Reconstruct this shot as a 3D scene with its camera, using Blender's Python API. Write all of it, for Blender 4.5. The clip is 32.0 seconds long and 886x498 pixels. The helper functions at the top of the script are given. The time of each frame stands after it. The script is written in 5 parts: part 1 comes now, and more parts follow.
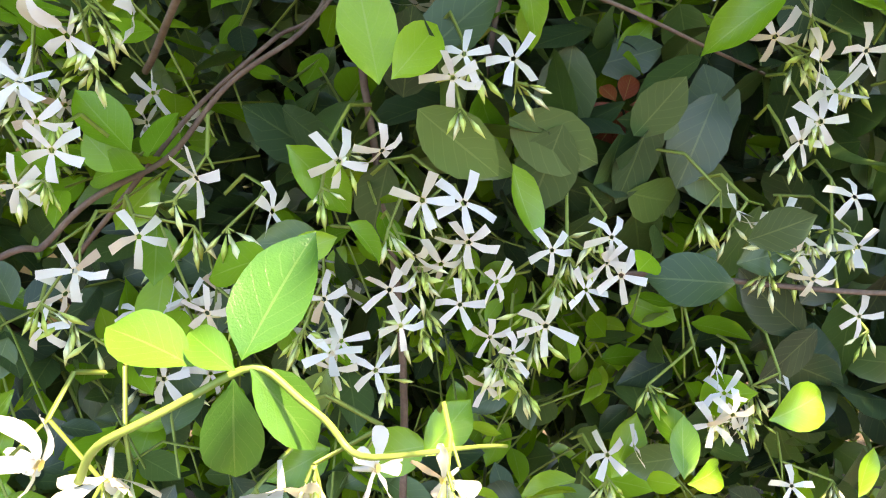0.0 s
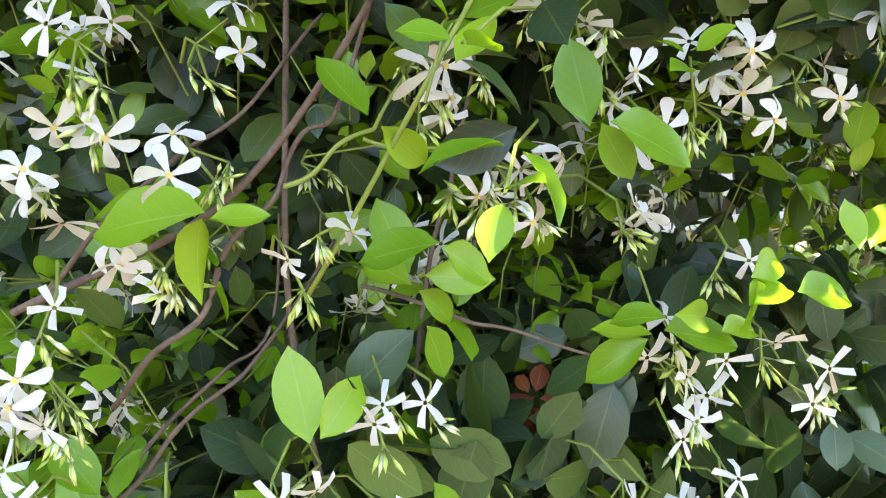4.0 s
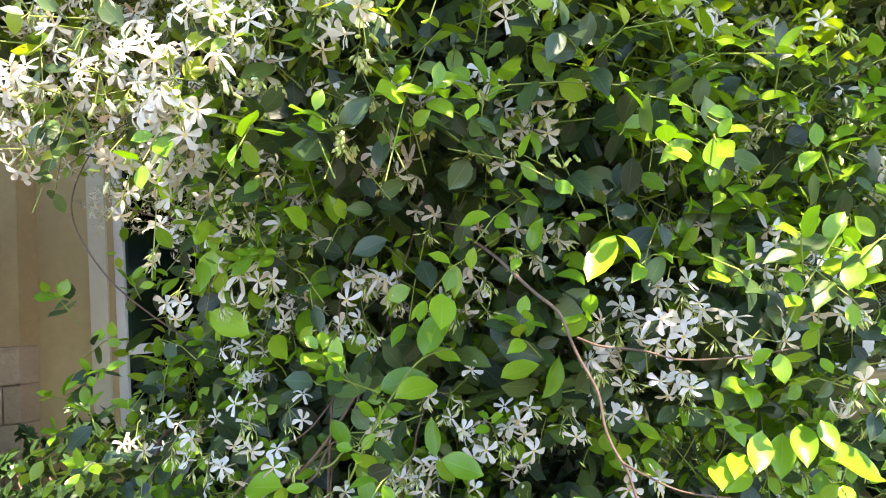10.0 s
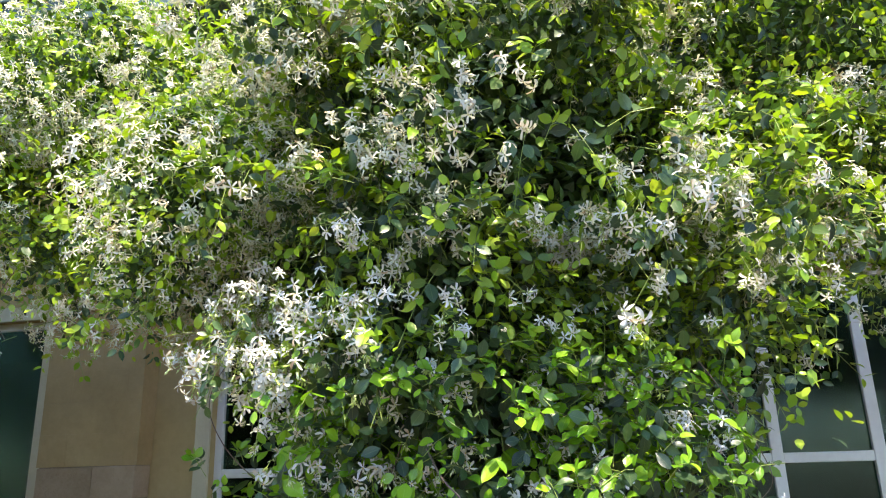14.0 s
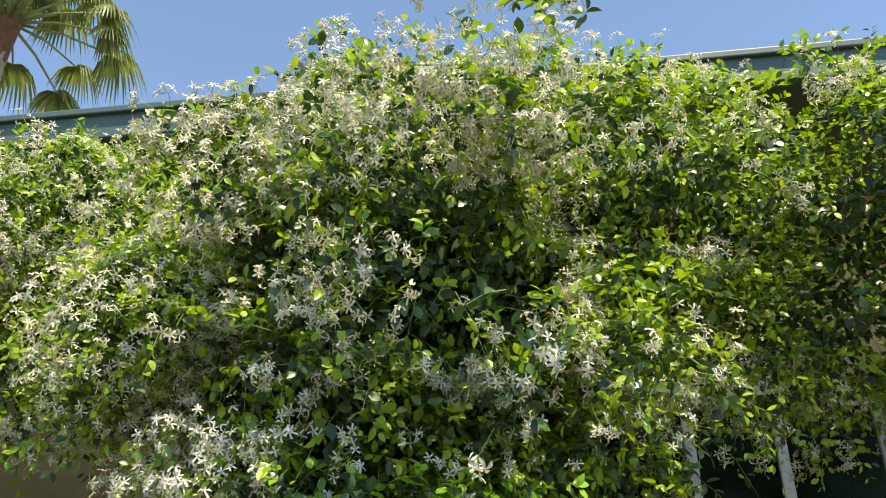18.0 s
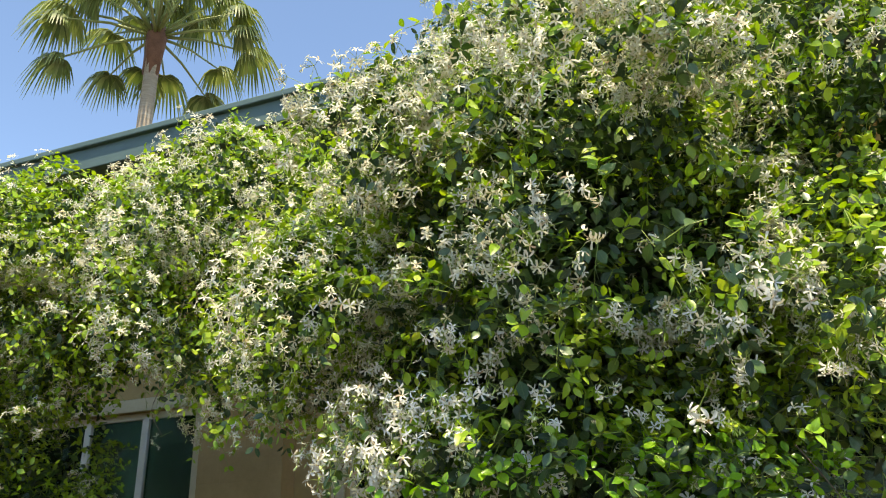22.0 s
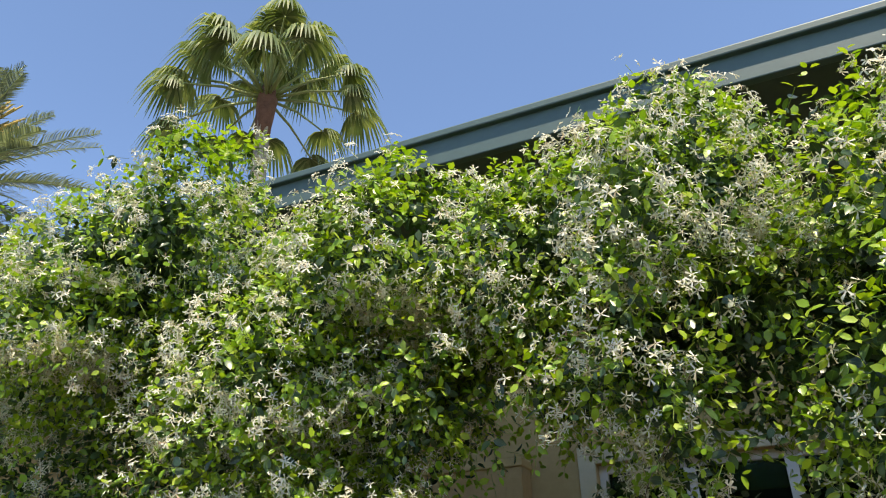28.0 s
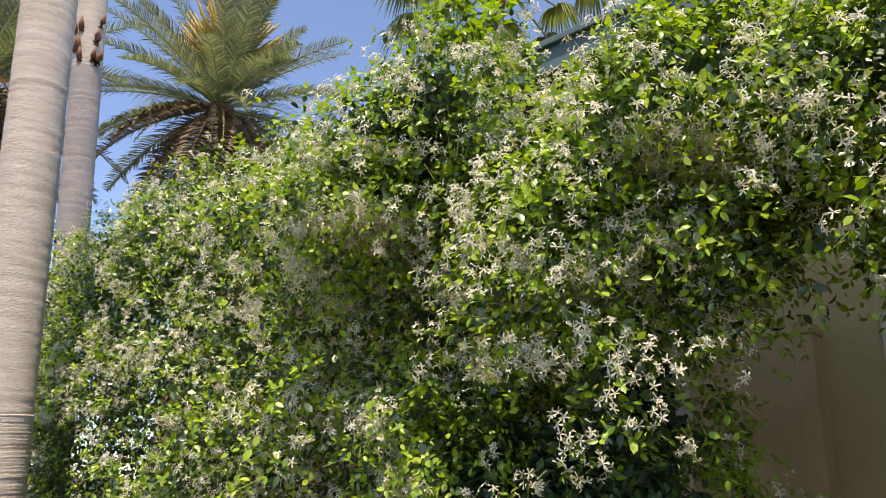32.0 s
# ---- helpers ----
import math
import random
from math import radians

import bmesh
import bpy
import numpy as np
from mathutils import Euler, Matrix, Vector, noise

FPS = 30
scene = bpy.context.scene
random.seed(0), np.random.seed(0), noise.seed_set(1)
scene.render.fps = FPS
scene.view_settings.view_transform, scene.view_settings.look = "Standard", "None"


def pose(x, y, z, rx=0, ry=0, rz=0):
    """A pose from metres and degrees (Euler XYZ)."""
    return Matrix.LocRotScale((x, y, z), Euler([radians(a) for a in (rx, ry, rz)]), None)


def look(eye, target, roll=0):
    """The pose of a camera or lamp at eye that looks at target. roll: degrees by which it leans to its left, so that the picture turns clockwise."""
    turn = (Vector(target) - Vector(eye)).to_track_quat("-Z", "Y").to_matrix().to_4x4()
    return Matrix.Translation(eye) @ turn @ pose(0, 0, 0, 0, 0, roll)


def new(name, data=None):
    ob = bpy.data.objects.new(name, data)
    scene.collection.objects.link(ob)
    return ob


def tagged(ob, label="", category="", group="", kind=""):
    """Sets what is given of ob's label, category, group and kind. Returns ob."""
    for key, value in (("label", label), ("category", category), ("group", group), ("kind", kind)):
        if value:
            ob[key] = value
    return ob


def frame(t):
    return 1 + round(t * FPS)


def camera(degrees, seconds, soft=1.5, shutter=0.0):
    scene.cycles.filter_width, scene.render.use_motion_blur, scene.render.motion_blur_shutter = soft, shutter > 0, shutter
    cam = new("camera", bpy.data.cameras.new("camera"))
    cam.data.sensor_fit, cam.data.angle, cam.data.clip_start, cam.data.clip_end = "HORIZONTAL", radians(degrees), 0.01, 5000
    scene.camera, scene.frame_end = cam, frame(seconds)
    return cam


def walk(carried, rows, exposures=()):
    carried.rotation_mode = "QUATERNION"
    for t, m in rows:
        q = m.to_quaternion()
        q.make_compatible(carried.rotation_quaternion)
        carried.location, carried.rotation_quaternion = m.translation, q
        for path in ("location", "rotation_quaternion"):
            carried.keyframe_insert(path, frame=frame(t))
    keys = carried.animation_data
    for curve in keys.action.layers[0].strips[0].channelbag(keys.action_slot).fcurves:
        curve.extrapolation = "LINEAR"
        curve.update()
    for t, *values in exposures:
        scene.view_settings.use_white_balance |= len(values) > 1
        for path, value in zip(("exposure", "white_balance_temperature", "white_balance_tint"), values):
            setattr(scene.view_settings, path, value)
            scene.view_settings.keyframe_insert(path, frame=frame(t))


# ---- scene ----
cam = camera(62.4, 32.0, soft=1.1)
METRES, EYE, TILT, LEAN, TURN = 3.75, 1.2, -12.12, 2.91, -9.11
ROWS = [
    (0.0, 0.0, 0.0, 0.0, 0.0, 0.0, -0.0),
    (0.5, 0.0018, -0.0015, 0.0045, 0.12, 0.49, 0.39),
    (1.0, 0.0046, -0.0033, 0.0084, 0.06, 1.4, 1.07),
    (1.5, 0.0066, -0.0048, 0.0113, -0.04, 2.44, 1.87),
    (2.0, 0.0075, -0.0072, 0.0147, -0.11, 3.64, 2.58),
    (2.5, 0.0089, -0.0089, 0.0167, -0.08, 4.97, 3.1),
    (3.0, 0.0095, -0.0106, 0.02, -0.14, 6.48, 3.47),
    (3.5, 0.0093, -0.0146, 0.024, -0.42, 8.11, 3.77),
    (5.5, 0.0154, -0.0253, 0.0323, -0.88, 12.69, 4.06),
    (6.0, 0.0246, -0.0315, 0.0381, 0.89, 14.17, 3.54),
    (6.5, 0.0372, -0.0427, 0.0405, 3.61, 15.71, 3.21),
    (7.0, 0.0488, -0.0564, 0.0424, 6.77, 17.0, 3.25),
    (7.5, 0.0575, -0.0669, 0.0442, 9.07, 17.77, 3.12),
    (8.0, 0.0605, -0.0762, 0.0465, 10.72, 17.9, 2.83),
    (8.5, 0.0656, -0.093, 0.0486, 11.75, 17.75, 2.31),
    (9.0, 0.0735, -0.112, 0.0489, 12.24, 17.43, 1.41),
    (9.5, 0.0803, -0.1323, 0.0477, 12.65, 17.19, 0.42),
    (10.0, 0.0833, -0.1493, 0.0484, 13.01, 17.54, -0.36),
    (10.5, 0.0961, -0.1613, 0.0525, 13.36, 18.14, -1.36),
    (11.0, 0.1142, -0.1744, 0.0525, 13.86, 18.62, -2.17),
    (11.5, 0.1331, -0.1932, 0.0478, 14.51, 19.81, -2.67),
    (12.0, 0.1448, -0.2158, 0.048, 15.44, 21.31, -3.02),
    (12.5, 0.1503, -0.2359, 0.0458, 16.8, 23.3, -3.33),
    (13.0, 0.1553, -0.2643, 0.0406, 17.89, 24.48, -3.65),
    (13.5, 0.1692, -0.2918, 0.0376, 18.44, 25.49, -4.16),
    (14.0, 0.1826, -0.3096, 0.0381, 18.71, 26.93, -5.1),
    (14.5, 0.205, -0.3256, 0.0385, 19.0, 28.41, -6.11),
    (15.0, 0.2219, -0.3478, 0.0315, 19.45, 29.7, -6.92),
    (15.5, 0.2294, -0.3641, 0.0267, 19.27, 31.13, -7.3),
    (17.5, 0.2435, -0.3658, 0.0315, 16.06, 35.58, -6.24),
    (18.0, 0.245, -0.3615, 0.0329, 16.01, 35.43, -5.92),
    (18.5, 0.2435, -0.3595, 0.0332, 16.32, 34.98, -5.44),
    (19.0, 0.2399, -0.357, 0.0336, 17.34, 34.38, -5.08),
    (19.5, 0.2371, -0.3514, 0.0337, 19.04, 33.77, -5.03),
    (20.0, 0.2359, -0.3483, 0.0356, 21.3, 33.07, -5.32),
    (20.5, 0.2333, -0.3485, 0.0366, 23.66, 32.58, -5.69),
    (21.0, 0.2297, -0.3516, 0.0357, 26.11, 32.09, -6.12),
    (21.5, 0.2269, -0.3523, 0.0366, 27.82, 31.55, -6.39),
    (22.0, 0.218, -0.3448, 0.0409, 28.95, 30.84, -6.55),
    (22.5, 0.1832, -0.3406, 0.0425, 29.51, 30.17, -6.43),
    (23.0, 0.1404, -0.3439, 0.0434, 29.99, 29.65, -6.13),
    (23.5, 0.1098, -0.3362, 0.0436, 30.59, 29.45, -6.04),
    (24.0, 0.0779, -0.3207, 0.0526, 30.77, 29.93, -6.41),
    (24.5, 0.049, -0.3081, 0.0558, 29.91, 30.93, -6.71),
    (26.5, -0.1117, -0.3074, 0.0711, 25.99, 34.17, -3.96),
    (27.0, -0.142, -0.3128, 0.0717, 28.45, 35.15, -4.8),
    (27.5, -0.1632, -0.3266, 0.0751, 30.86, 35.7, -6.18),
    (28.0, -0.1742, -0.336, 0.0738, 32.89, 35.91, -8.02),
    (28.5, -0.1853, -0.3401, 0.0703, 35.16, 35.43, -10.06),
    (29.0, -0.199, -0.343, 0.0677, 38.25, 34.12, -11.87),
    (29.5, -0.2075, -0.3442, 0.0644, 41.88, 32.23, -12.84),
    (30.0, -0.2104, -0.3481, 0.0631, 45.46, 30.69, -13.0),
    (30.5, -0.2084, -0.3507, 0.062, 49.06, 29.17, -12.96),
    (31.0, -0.2064, -0.3477, 0.059, 51.56, 27.39, -13.19),
    (31.5, -0.2086, -0.3409, 0.0568, 52.38, 25.29, -13.6),
    (32.0, -0.2125, -0.3344, 0.0553, 51.36, 23.5, -13.82),
]
walk(cam, [(t, pose(0, 0, EYE) @ pose(0, 0, 0, TILT, LEAN, TURN) @ pose(METRES * x, METRES * y, METRES * z, 90 + pitch, roll, yaw)) for t, x, y, z, yaw, pitch, roll in ROWS],
     [(0.0, 2.76, 8900, 18), (3.0, 3.02, 8700, 19), (7.0, 3.12, 8200, 20), (9.0, 2.8, 7900, 19), (12.0, 2.4, 7300, 18), (14.0, 2.0, 7000, 14), (15.0, 1.7, 7400, 9), (18.0, 1.3, 8000, 6), (24.0, 1.48, 7900, 7), (27.0, 1.28, 7500, 8), (28.0, 1.12, 7300, 10), (30.0, 1.0, 7300, 13), (32.0, 1.12, 7600, 18)])

# ---- sky, sun ----
SUN_ELEV, SUN_AZ = 67.0, -54.0          # azimuth from +x (along the wall) towards +y
world = bpy.data.worlds.new("sky")
scene.world = world
world.use_nodes = True
wn = world.node_tree
sky = wn.nodes.new("ShaderNodeTexSky")
sky.sky_type, sky.sun_disc = "NISHITA", False
sky.sun_elevation, sky.sun_rotation = radians(SUN_ELEV), radians(90 - SUN_AZ)
sky.air_density, sky.dust_density, sky.ozone_density = 0.72, 0.05, 4.0
wn.nodes["Background"].inputs["Strength"].default_value = 0.15
wn.links.new(sky.outputs["Color"], wn.nodes["Background"].inputs["Color"])
sun = new("sun", bpy.data.lights.new("sun", "SUN"))
sun.data.energy, sun.data.angle, sun.data.color = 3.6, radians(0.6), (1.0, 0.92, 0.79)
sdir = Vector((math.cos(radians(SUN_ELEV)) * math.cos(radians(SUN_AZ)), math.cos(radians(SUN_ELEV)) * math.sin(radians(SUN_AZ)), math.sin(radians(SUN_ELEV))))
sun.matrix_world = look(sdir * 30, (0, 0, 0))


# ---- materials ----
def material(name):
    m = bpy.data.materials.new(name)
    m.use_nodes = True
    return m, m.node_tree, m.node_tree.nodes["Principled BSDF"]


def node(tree, kind, **inputs):
    n = tree.nodes.new(kind)
    for key, value in inputs.items():
        n.inputs[key.replace("_", " ")].default_value = value
    return n


def ramp(tree, source, *stops):
    r = tree.nodes.new("ShaderNodeValToRGB")
    r.color_ramp.elements[0].position, r.color_ramp.elements[0].color = stops[0][0], (*stops[0][1], 1)
    r.color_ramp.elements[1].position, r.color_ramp.elements[1].color = stops[-1][0], (*stops[-1][1], 1)
    for p, c in stops[1:-1]:
        r.color_ramp.elements.new(p).color = (*c, 1)
    tree.links.new(source, r.inputs["Fac"])
    return r.outputs["Color"]


def maths(tree, op, a, b=None):
    n = tree.nodes.new("ShaderNodeMath")
    n.operation = op
    for i, v in enumerate((a, b)):
        if v is None:
            continue
        if isinstance(v, (int, float)):
            n.inputs[i].default_value = v
        else:
            tree.links.new(v, n.inputs[i])
    return n.outputs[0]


def mix(tree, fac, a, b, blend="MIX"):
    n = tree.nodes.new("ShaderNodeMix")
    n.data_type, n.blend_type = "RGBA", blend
    for i, v in ((0, fac), (6, a), (7, b)):
        if isinstance(v, (int, float)):
            n.inputs[i].default_value = v
        elif isinstance(v, tuple):
            n.inputs[i].default_value = (*v, 1)
        else:
            tree.links.new(v, n.inputs[i])
    return n.outputs[2]


def chance(tree):
    """One random number for each loose object and for each island of a joined mesh."""
    a = tree.nodes.new("ShaderNodeObjectInfo").outputs["Random"]
    b = tree.nodes.new("ShaderNodeNewGeometry").outputs["Random Per Island"]
    return maths(tree, "FRACT", maths(tree, "ADD", a, b))


def bump(tree, height, strength, distance, bsdf):
    b = node(tree, "ShaderNodeBump", Strength=strength, Distance=distance)
    tree.links.new(height, b.inputs["Height"])
    tree.links.new(b.outputs["Normal"], bsdf.inputs["Normal"])


def leaf_material(name, stops, through_tint, through_share, rough, veins=0.5):
    m, t, p = material(name)
    uv = t.nodes.new("ShaderNodeUVMap").outputs["UV"]
    sep = t.nodes.new("ShaderNodeSeparateXYZ")
    t.links.new(uv, sep.inputs[0])
    u, v = sep.outputs["X"], sep.outputs["Y"]
    side = maths(t, "ABSOLUTE", maths(t, "SUBTRACT", u, 0.5))
    rib = maths(t, "LESS_THAN", side, 0.018)
    lat = maths(t, "FRACT", maths(t, "ADD", maths(t, "MULTIPLY", v, 7.0), maths(t, "MULTIPLY", side, -4.5)))
    lat = maths(t, "LESS_THAN", lat, 0.09)
    vein = maths(t, "MAXIMUM", rib, maths(t, "MULTIPLY", lat, 0.4))
    col = ramp(t, chance(t), *stops)
    coord = t.nodes.new("ShaderNodeTexCoord").outputs["Object"]
    blot = node(t, "ShaderNodeTexNoise", Scale=60.0, Detail=3.0)
    t.links.new(coord, blot.inputs["Vector"])
    col = mix(t, maths(t, "MULTIPLY", blot.outputs["Fac"], 0.5), col, mix(t, 1.0, col, (0.62, 0.72, 0.6), "MULTIPLY"))
    col = mix(t, maths(t, "MULTIPLY", vein, veins), col, mix(t, 0.45, col, (0.55, 0.62, 0.25)))
    t.links.new(col, p.inputs["Base Color"])
    p.inputs["Roughness"].default_value = rough
    p.inputs["Specular IOR Level"].default_value = 0.5
    bump(t, maths(t, "ADD", maths(t, "MULTIPLY", vein, -1.0), blot.outputs["Fac"]), 0.25, 0.0006, p)
    tr = t.nodes.new("ShaderNodeBsdfTranslucent")
    t.links.new(mix(t, 1.0, col, through_tint, "MULTIPLY"), tr.inputs["Color"])
    ms = node(t, "ShaderNodeMixShader", Fac=through_share)
    t.links.new(p.outputs[0], ms.inputs[1])
    t.links.new(tr.outputs[0], ms.inputs[2])
    t.links.new(ms.outputs[0], t.nodes["Material Output"].inputs["Surface"])
    return m


OLD = leaf_material("old_leaf", ((0.0, (0.021, 0.042, 0.024)), (0.35, (0.036, 0.074, 0.03)), (0.75, (0.066, 0.122, 0.036)), (1.0, (0.115, 0.19, 0.042))), (1.2, 1.6, 0.4), 0.16, 0.33, 0.22)
YOUNG = leaf_material("young_leaf", ((0.0, (0.13, 0.3, 0.018)), (0.5, (0.2, 0.4, 0.022)), (1.0, (0.3, 0.5, 0.035))), (0.95, 1.12, 0.35), 0.3, 0.24, 0.32)
GREEN = leaf_material("grown_leaf", ((0.0, (0.05, 0.16, 0.025)), (0.5, (0.08, 0.22, 0.03)), (1.0, (0.13, 0.3, 0.035))), (1.2, 1.4, 0.4), 0.2, 0.25, 0.2)
# young leaf again, yellowed in colour as the sun makes the high foliage look
SUNLIT_YOUNG = leaf_material("sunlit_young_leaf", ((0.0, (0.17, 0.32, 0.02)), (0.5, (0.29, 0.44, 0.03)), (1.0, (0.43, 0.53, 0.06))), (1.2, 1.25, 0.4), 0.36, 0.32, 0.15)
RED = leaf_material("red_leaf", ((0.0, (0.22, 0.035, 0.02)), (1.0, (0.36, 0.09, 0.03))), (1.4, 0.9, 0.6), 0.3, 0.38)
SHRUB = leaf_material("shrub_leaf", ((0.0, (0.02, 0.06, 0.02)), (1.0, (0.05, 0.12, 0.035))), (1.3, 1.5, 0.5), 0.2, 0.35)


def petal_material(name, *stops):
    m, t, p = material(name)
    uv = t.nodes.new("ShaderNodeUVMap").outputs["UV"]
    sep = t.nodes.new("ShaderNodeSeparateXYZ")
    t.links.new(uv, sep.inputs[0])
    v = sep.outputs["Y"]
    age = ramp(t, chance(t), *stops)
    col = mix(t, ramp(t, v, (0.0, (1, 1, 1)), (0.16, (0.0, 0.0, 0.0))), age, (0.72, 0.55, 0.12))
    t.links.new(col, p.inputs["Base Color"])
    p.inputs["Roughness"].default_value = 0.6
    tr = t.nodes.new("ShaderNodeBsdfTranslucent")
    t.links.new(col, tr.inputs["Color"])
    ms = node(t, "ShaderNodeMixShader", Fac=0.3)
    t.links.new(p.outputs[0], ms.inputs[1])
    t.links.new(tr.outputs[0], ms.inputs[2])
    t.links.new(ms.outputs[0], t.nodes["Material Output"].inputs["Surface"])
    return m


PETAL = petal_material("petal", (0.0, (0.76, 0.755, 0.72)), (0.6, (0.71, 0.705, 0.63)), (0.93, (0.65, 0.62, 0.47)), (1.0, (0.5, 0.36, 0.23)))
# petal for high and far flowers, the sun's cream cast put into its colour
SUNLIT_PETAL = petal_material("sunlit_petal", (0.0, (0.74, 0.73, 0.63)), (0.55, (0.69, 0.675, 0.53)), (0.93, (0.62, 0.57, 0.38)), (1.0, (0.48, 0.34, 0.21)))


def plain(name, stops, rough, scale, bump_scale=None, bump_strength=0.3, bump_depth=0.002, metal=0.0, coord="Object", stretch=(1, 1, 1), per_piece=0.0):
    m, t, p = material(name)
    co = t.nodes.new("ShaderNodeTexCoord").outputs[coord]
    mp = t.nodes.new("ShaderNodeMapping")
    mp.inputs["Scale"].default_value = stretch
    t.links.new(co, mp.inputs["Vector"])
    n1 = node(t, "ShaderNodeTexNoise", Scale=scale, Detail=6.0, Roughness=0.6)
    n2 = node(t, "ShaderNodeTexNoise", Scale=scale * 9, Detail=4.0, Roughness=0.7)
    for n in (n1, n2):
        t.links.new(mp.outputs["Vector"], n.inputs["Vector"])
    f = maths(t, "ADD", maths(t, "MULTIPLY", n1.outputs["Fac"], 0.65), maths(t, "MULTIPLY", n2.outputs["Fac"], 0.35))
    if per_piece:
        f = maths(t, "ADD", f, maths(t, "MULTIPLY", maths(t, "SUBTRACT", chance(t), 0.5), per_piece))
    t.links.new(ramp(t, f, *stops), p.inputs["Base Color"])
    p.inputs["Roughness"].default_value, p.inputs["Metallic"].default_value = rough, metal
    if bump_scale:
        n3 = node(t, "ShaderNodeTexNoise", Scale=bump_scale, Detail=5.0, Roughness=0.65)
        t.links.new(mp.outputs["Vector"], n3.inputs["Vector"])
        bump(t, n3.outputs["Fac"], bump_strength, bump_depth, p)
    return m


BUD = plain("green_bud", ((0.3, (0.42, 0.56, 0.1)), (0.5, (0.58, 0.69, 0.2)), (0.7, (0.76, 0.8, 0.5))), 0.5, 30.0, per_piece=0.5)
TWIG = plain("green_twig", ((0.3, (0.15, 0.21, 0.035)), (0.7, (0.28, 0.36, 0.07))), 0.5, 20.0)
BARK = plain("vine_bark", ((0.3, (0.07, 0.042, 0.03)), (0.5, (0.14, 0.09, 0.066)), (0.72, (0.24, 0.175, 0.135))), 0.8, 40.0, 300.0, 0.6, 0.001)
BLOCK = plain("split_face_block", ((0.25, (0.28, 0.185, 0.1)), (0.5, (0.38, 0.255, 0.15)), (0.75, (0.47, 0.33, 0.21))), 0.9, 5.0, 45.0, 0.9, 0.012, per_piece=0.18)
SMOOTH_BLOCK = plain("smooth_block", ((0.25, (0.31, 0.2, 0.08)), (0.5, (0.39, 0.255, 0.11)), (0.75, (0.47, 0.32, 0.145))), 0.9, 3.0, 80.0, 0.4, 0.004, per_piece=0.05)
STUCCO = plain("tan_stucco", ((0.25, (0.36, 0.245, 0.1)), (0.5, (0.44, 0.305, 0.13)), (0.75, (0.51, 0.365, 0.17))), 0.9, 2.0, 120.0, 0.4, 0.003)
TRIM = plain("cream_trim", ((0.3, (0.48, 0.4, 0.25)), (0.7, (0.6, 0.51, 0.34))), 0.8, 3.0, 60.0, 0.2, 0.002)
MORTAR = plain("mortar", ((0.3, (0.22, 0.155, 0.09)), (0.7, (0.31, 0.225, 0.14))), 0.95, 8.0, 100.0, 0.4, 0.002)
FRAME = plain("white_window_frame", ((0.3, (0.56, 0.52, 0.45)), (0.7, (0.67, 0.64, 0.56))), 0.45, 3.0)
TEAL = plain("teal_painted_metal", ((0.3, (0.058, 0.098, 0.094)), (0.7, (0.082, 0.13, 0.122))), 0.5, 1.5, 20.0, 0.05, 0.002)
SOFFIT = plain("dark_green_soffit", ((0.3, (0.06, 0.085, 0.07)), (0.7, (0.085, 0.115, 0.095))), 0.7, 2.0)
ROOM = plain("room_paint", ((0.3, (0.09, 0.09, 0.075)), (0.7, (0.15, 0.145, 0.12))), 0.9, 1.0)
SOIL = plain("soil", ((0.3, (0.045, 0.034, 0.024)), (0.5, (0.085, 0.064, 0.044)), (0.7, (0.14, 0.107, 0.074))), 0.95, 3.0, 40.0, 0.8, 0.02)
TRUNK = plain("palm_trunk_bark", ((0.28, (0.3, 0.25, 0.2)), (0.5, (0.47, 0.41, 0.35)), (0.72, (0.6, 0.55, 0.49))), 0.9, 3.0, 30.0, 0.6, 0.01, stretch=(1, 1, 9))
TAN_TRUNK = plain("tan_palm_bark", ((0.28, (0.22, 0.17, 0.125)), (0.5, (0.35, 0.285, 0.22)), (0.72, (0.47, 0.4, 0.33))), 0.9, 3.0, 30.0, 0.6, 0.01, stretch=(1, 1, 9))
# bark of the far palm's lower trunk, with its shade put into the colour
SHADED_TRUNK = plain("shaded_palm_bark", ((0.28, (0.2, 0.18, 0.17)), (0.5, (0.28, 0.255, 0.24)), (0.72, (0.37, 0.33, 0.3))), 0.9, 3.0, 30.0, 0.6, 0.01, stretch=(1, 1, 5))
BOOT = plain("palm_boot", ((0.3, (0.10, 0.045, 0.03)), (0.7, (0.26, 0.125, 0.08))), 0.9, 6.0, 30.0, 0.6, 0.01)
FROND = leaf_material("palm_frond", ((0.0, (0.1, 0.14, 0.055)), (0.55, (0.19, 0.24, 0.1)), (1.0, (0.4, 0.42, 0.22))), (1.4, 1.4, 0.5), 0.3, 0.4, 0.0)
DATE = leaf_material("date_frond", ((0.0, (0.085, 0.105, 0.085)), (0.6, (0.17, 0.195, 0.155)), (1.0, (0.33, 0.35, 0.28))), (1.3, 1.4, 0.6), 0.25, 0.4, 0.0)
DEAD = leaf_material("dead_frond", ((0.0, (0.11, 0.075, 0.045)), (1.0, (0.36, 0.28, 0.17))), (1.2, 1.0, 0.6), 0.15, 0.7, 0.0)
STALK = plain("frond_stalk", ((0.3, (0.2, 0.24, 0.07)), (0.7, (0.34, 0.38, 0.15))), 0.5, 5.0)
DATES = plain("yellow_date_stalk", ((0.3, (0.36, 0.23, 0.04)), (0.7, (0.52, 0.37, 0.08))), 0.6, 8.0)


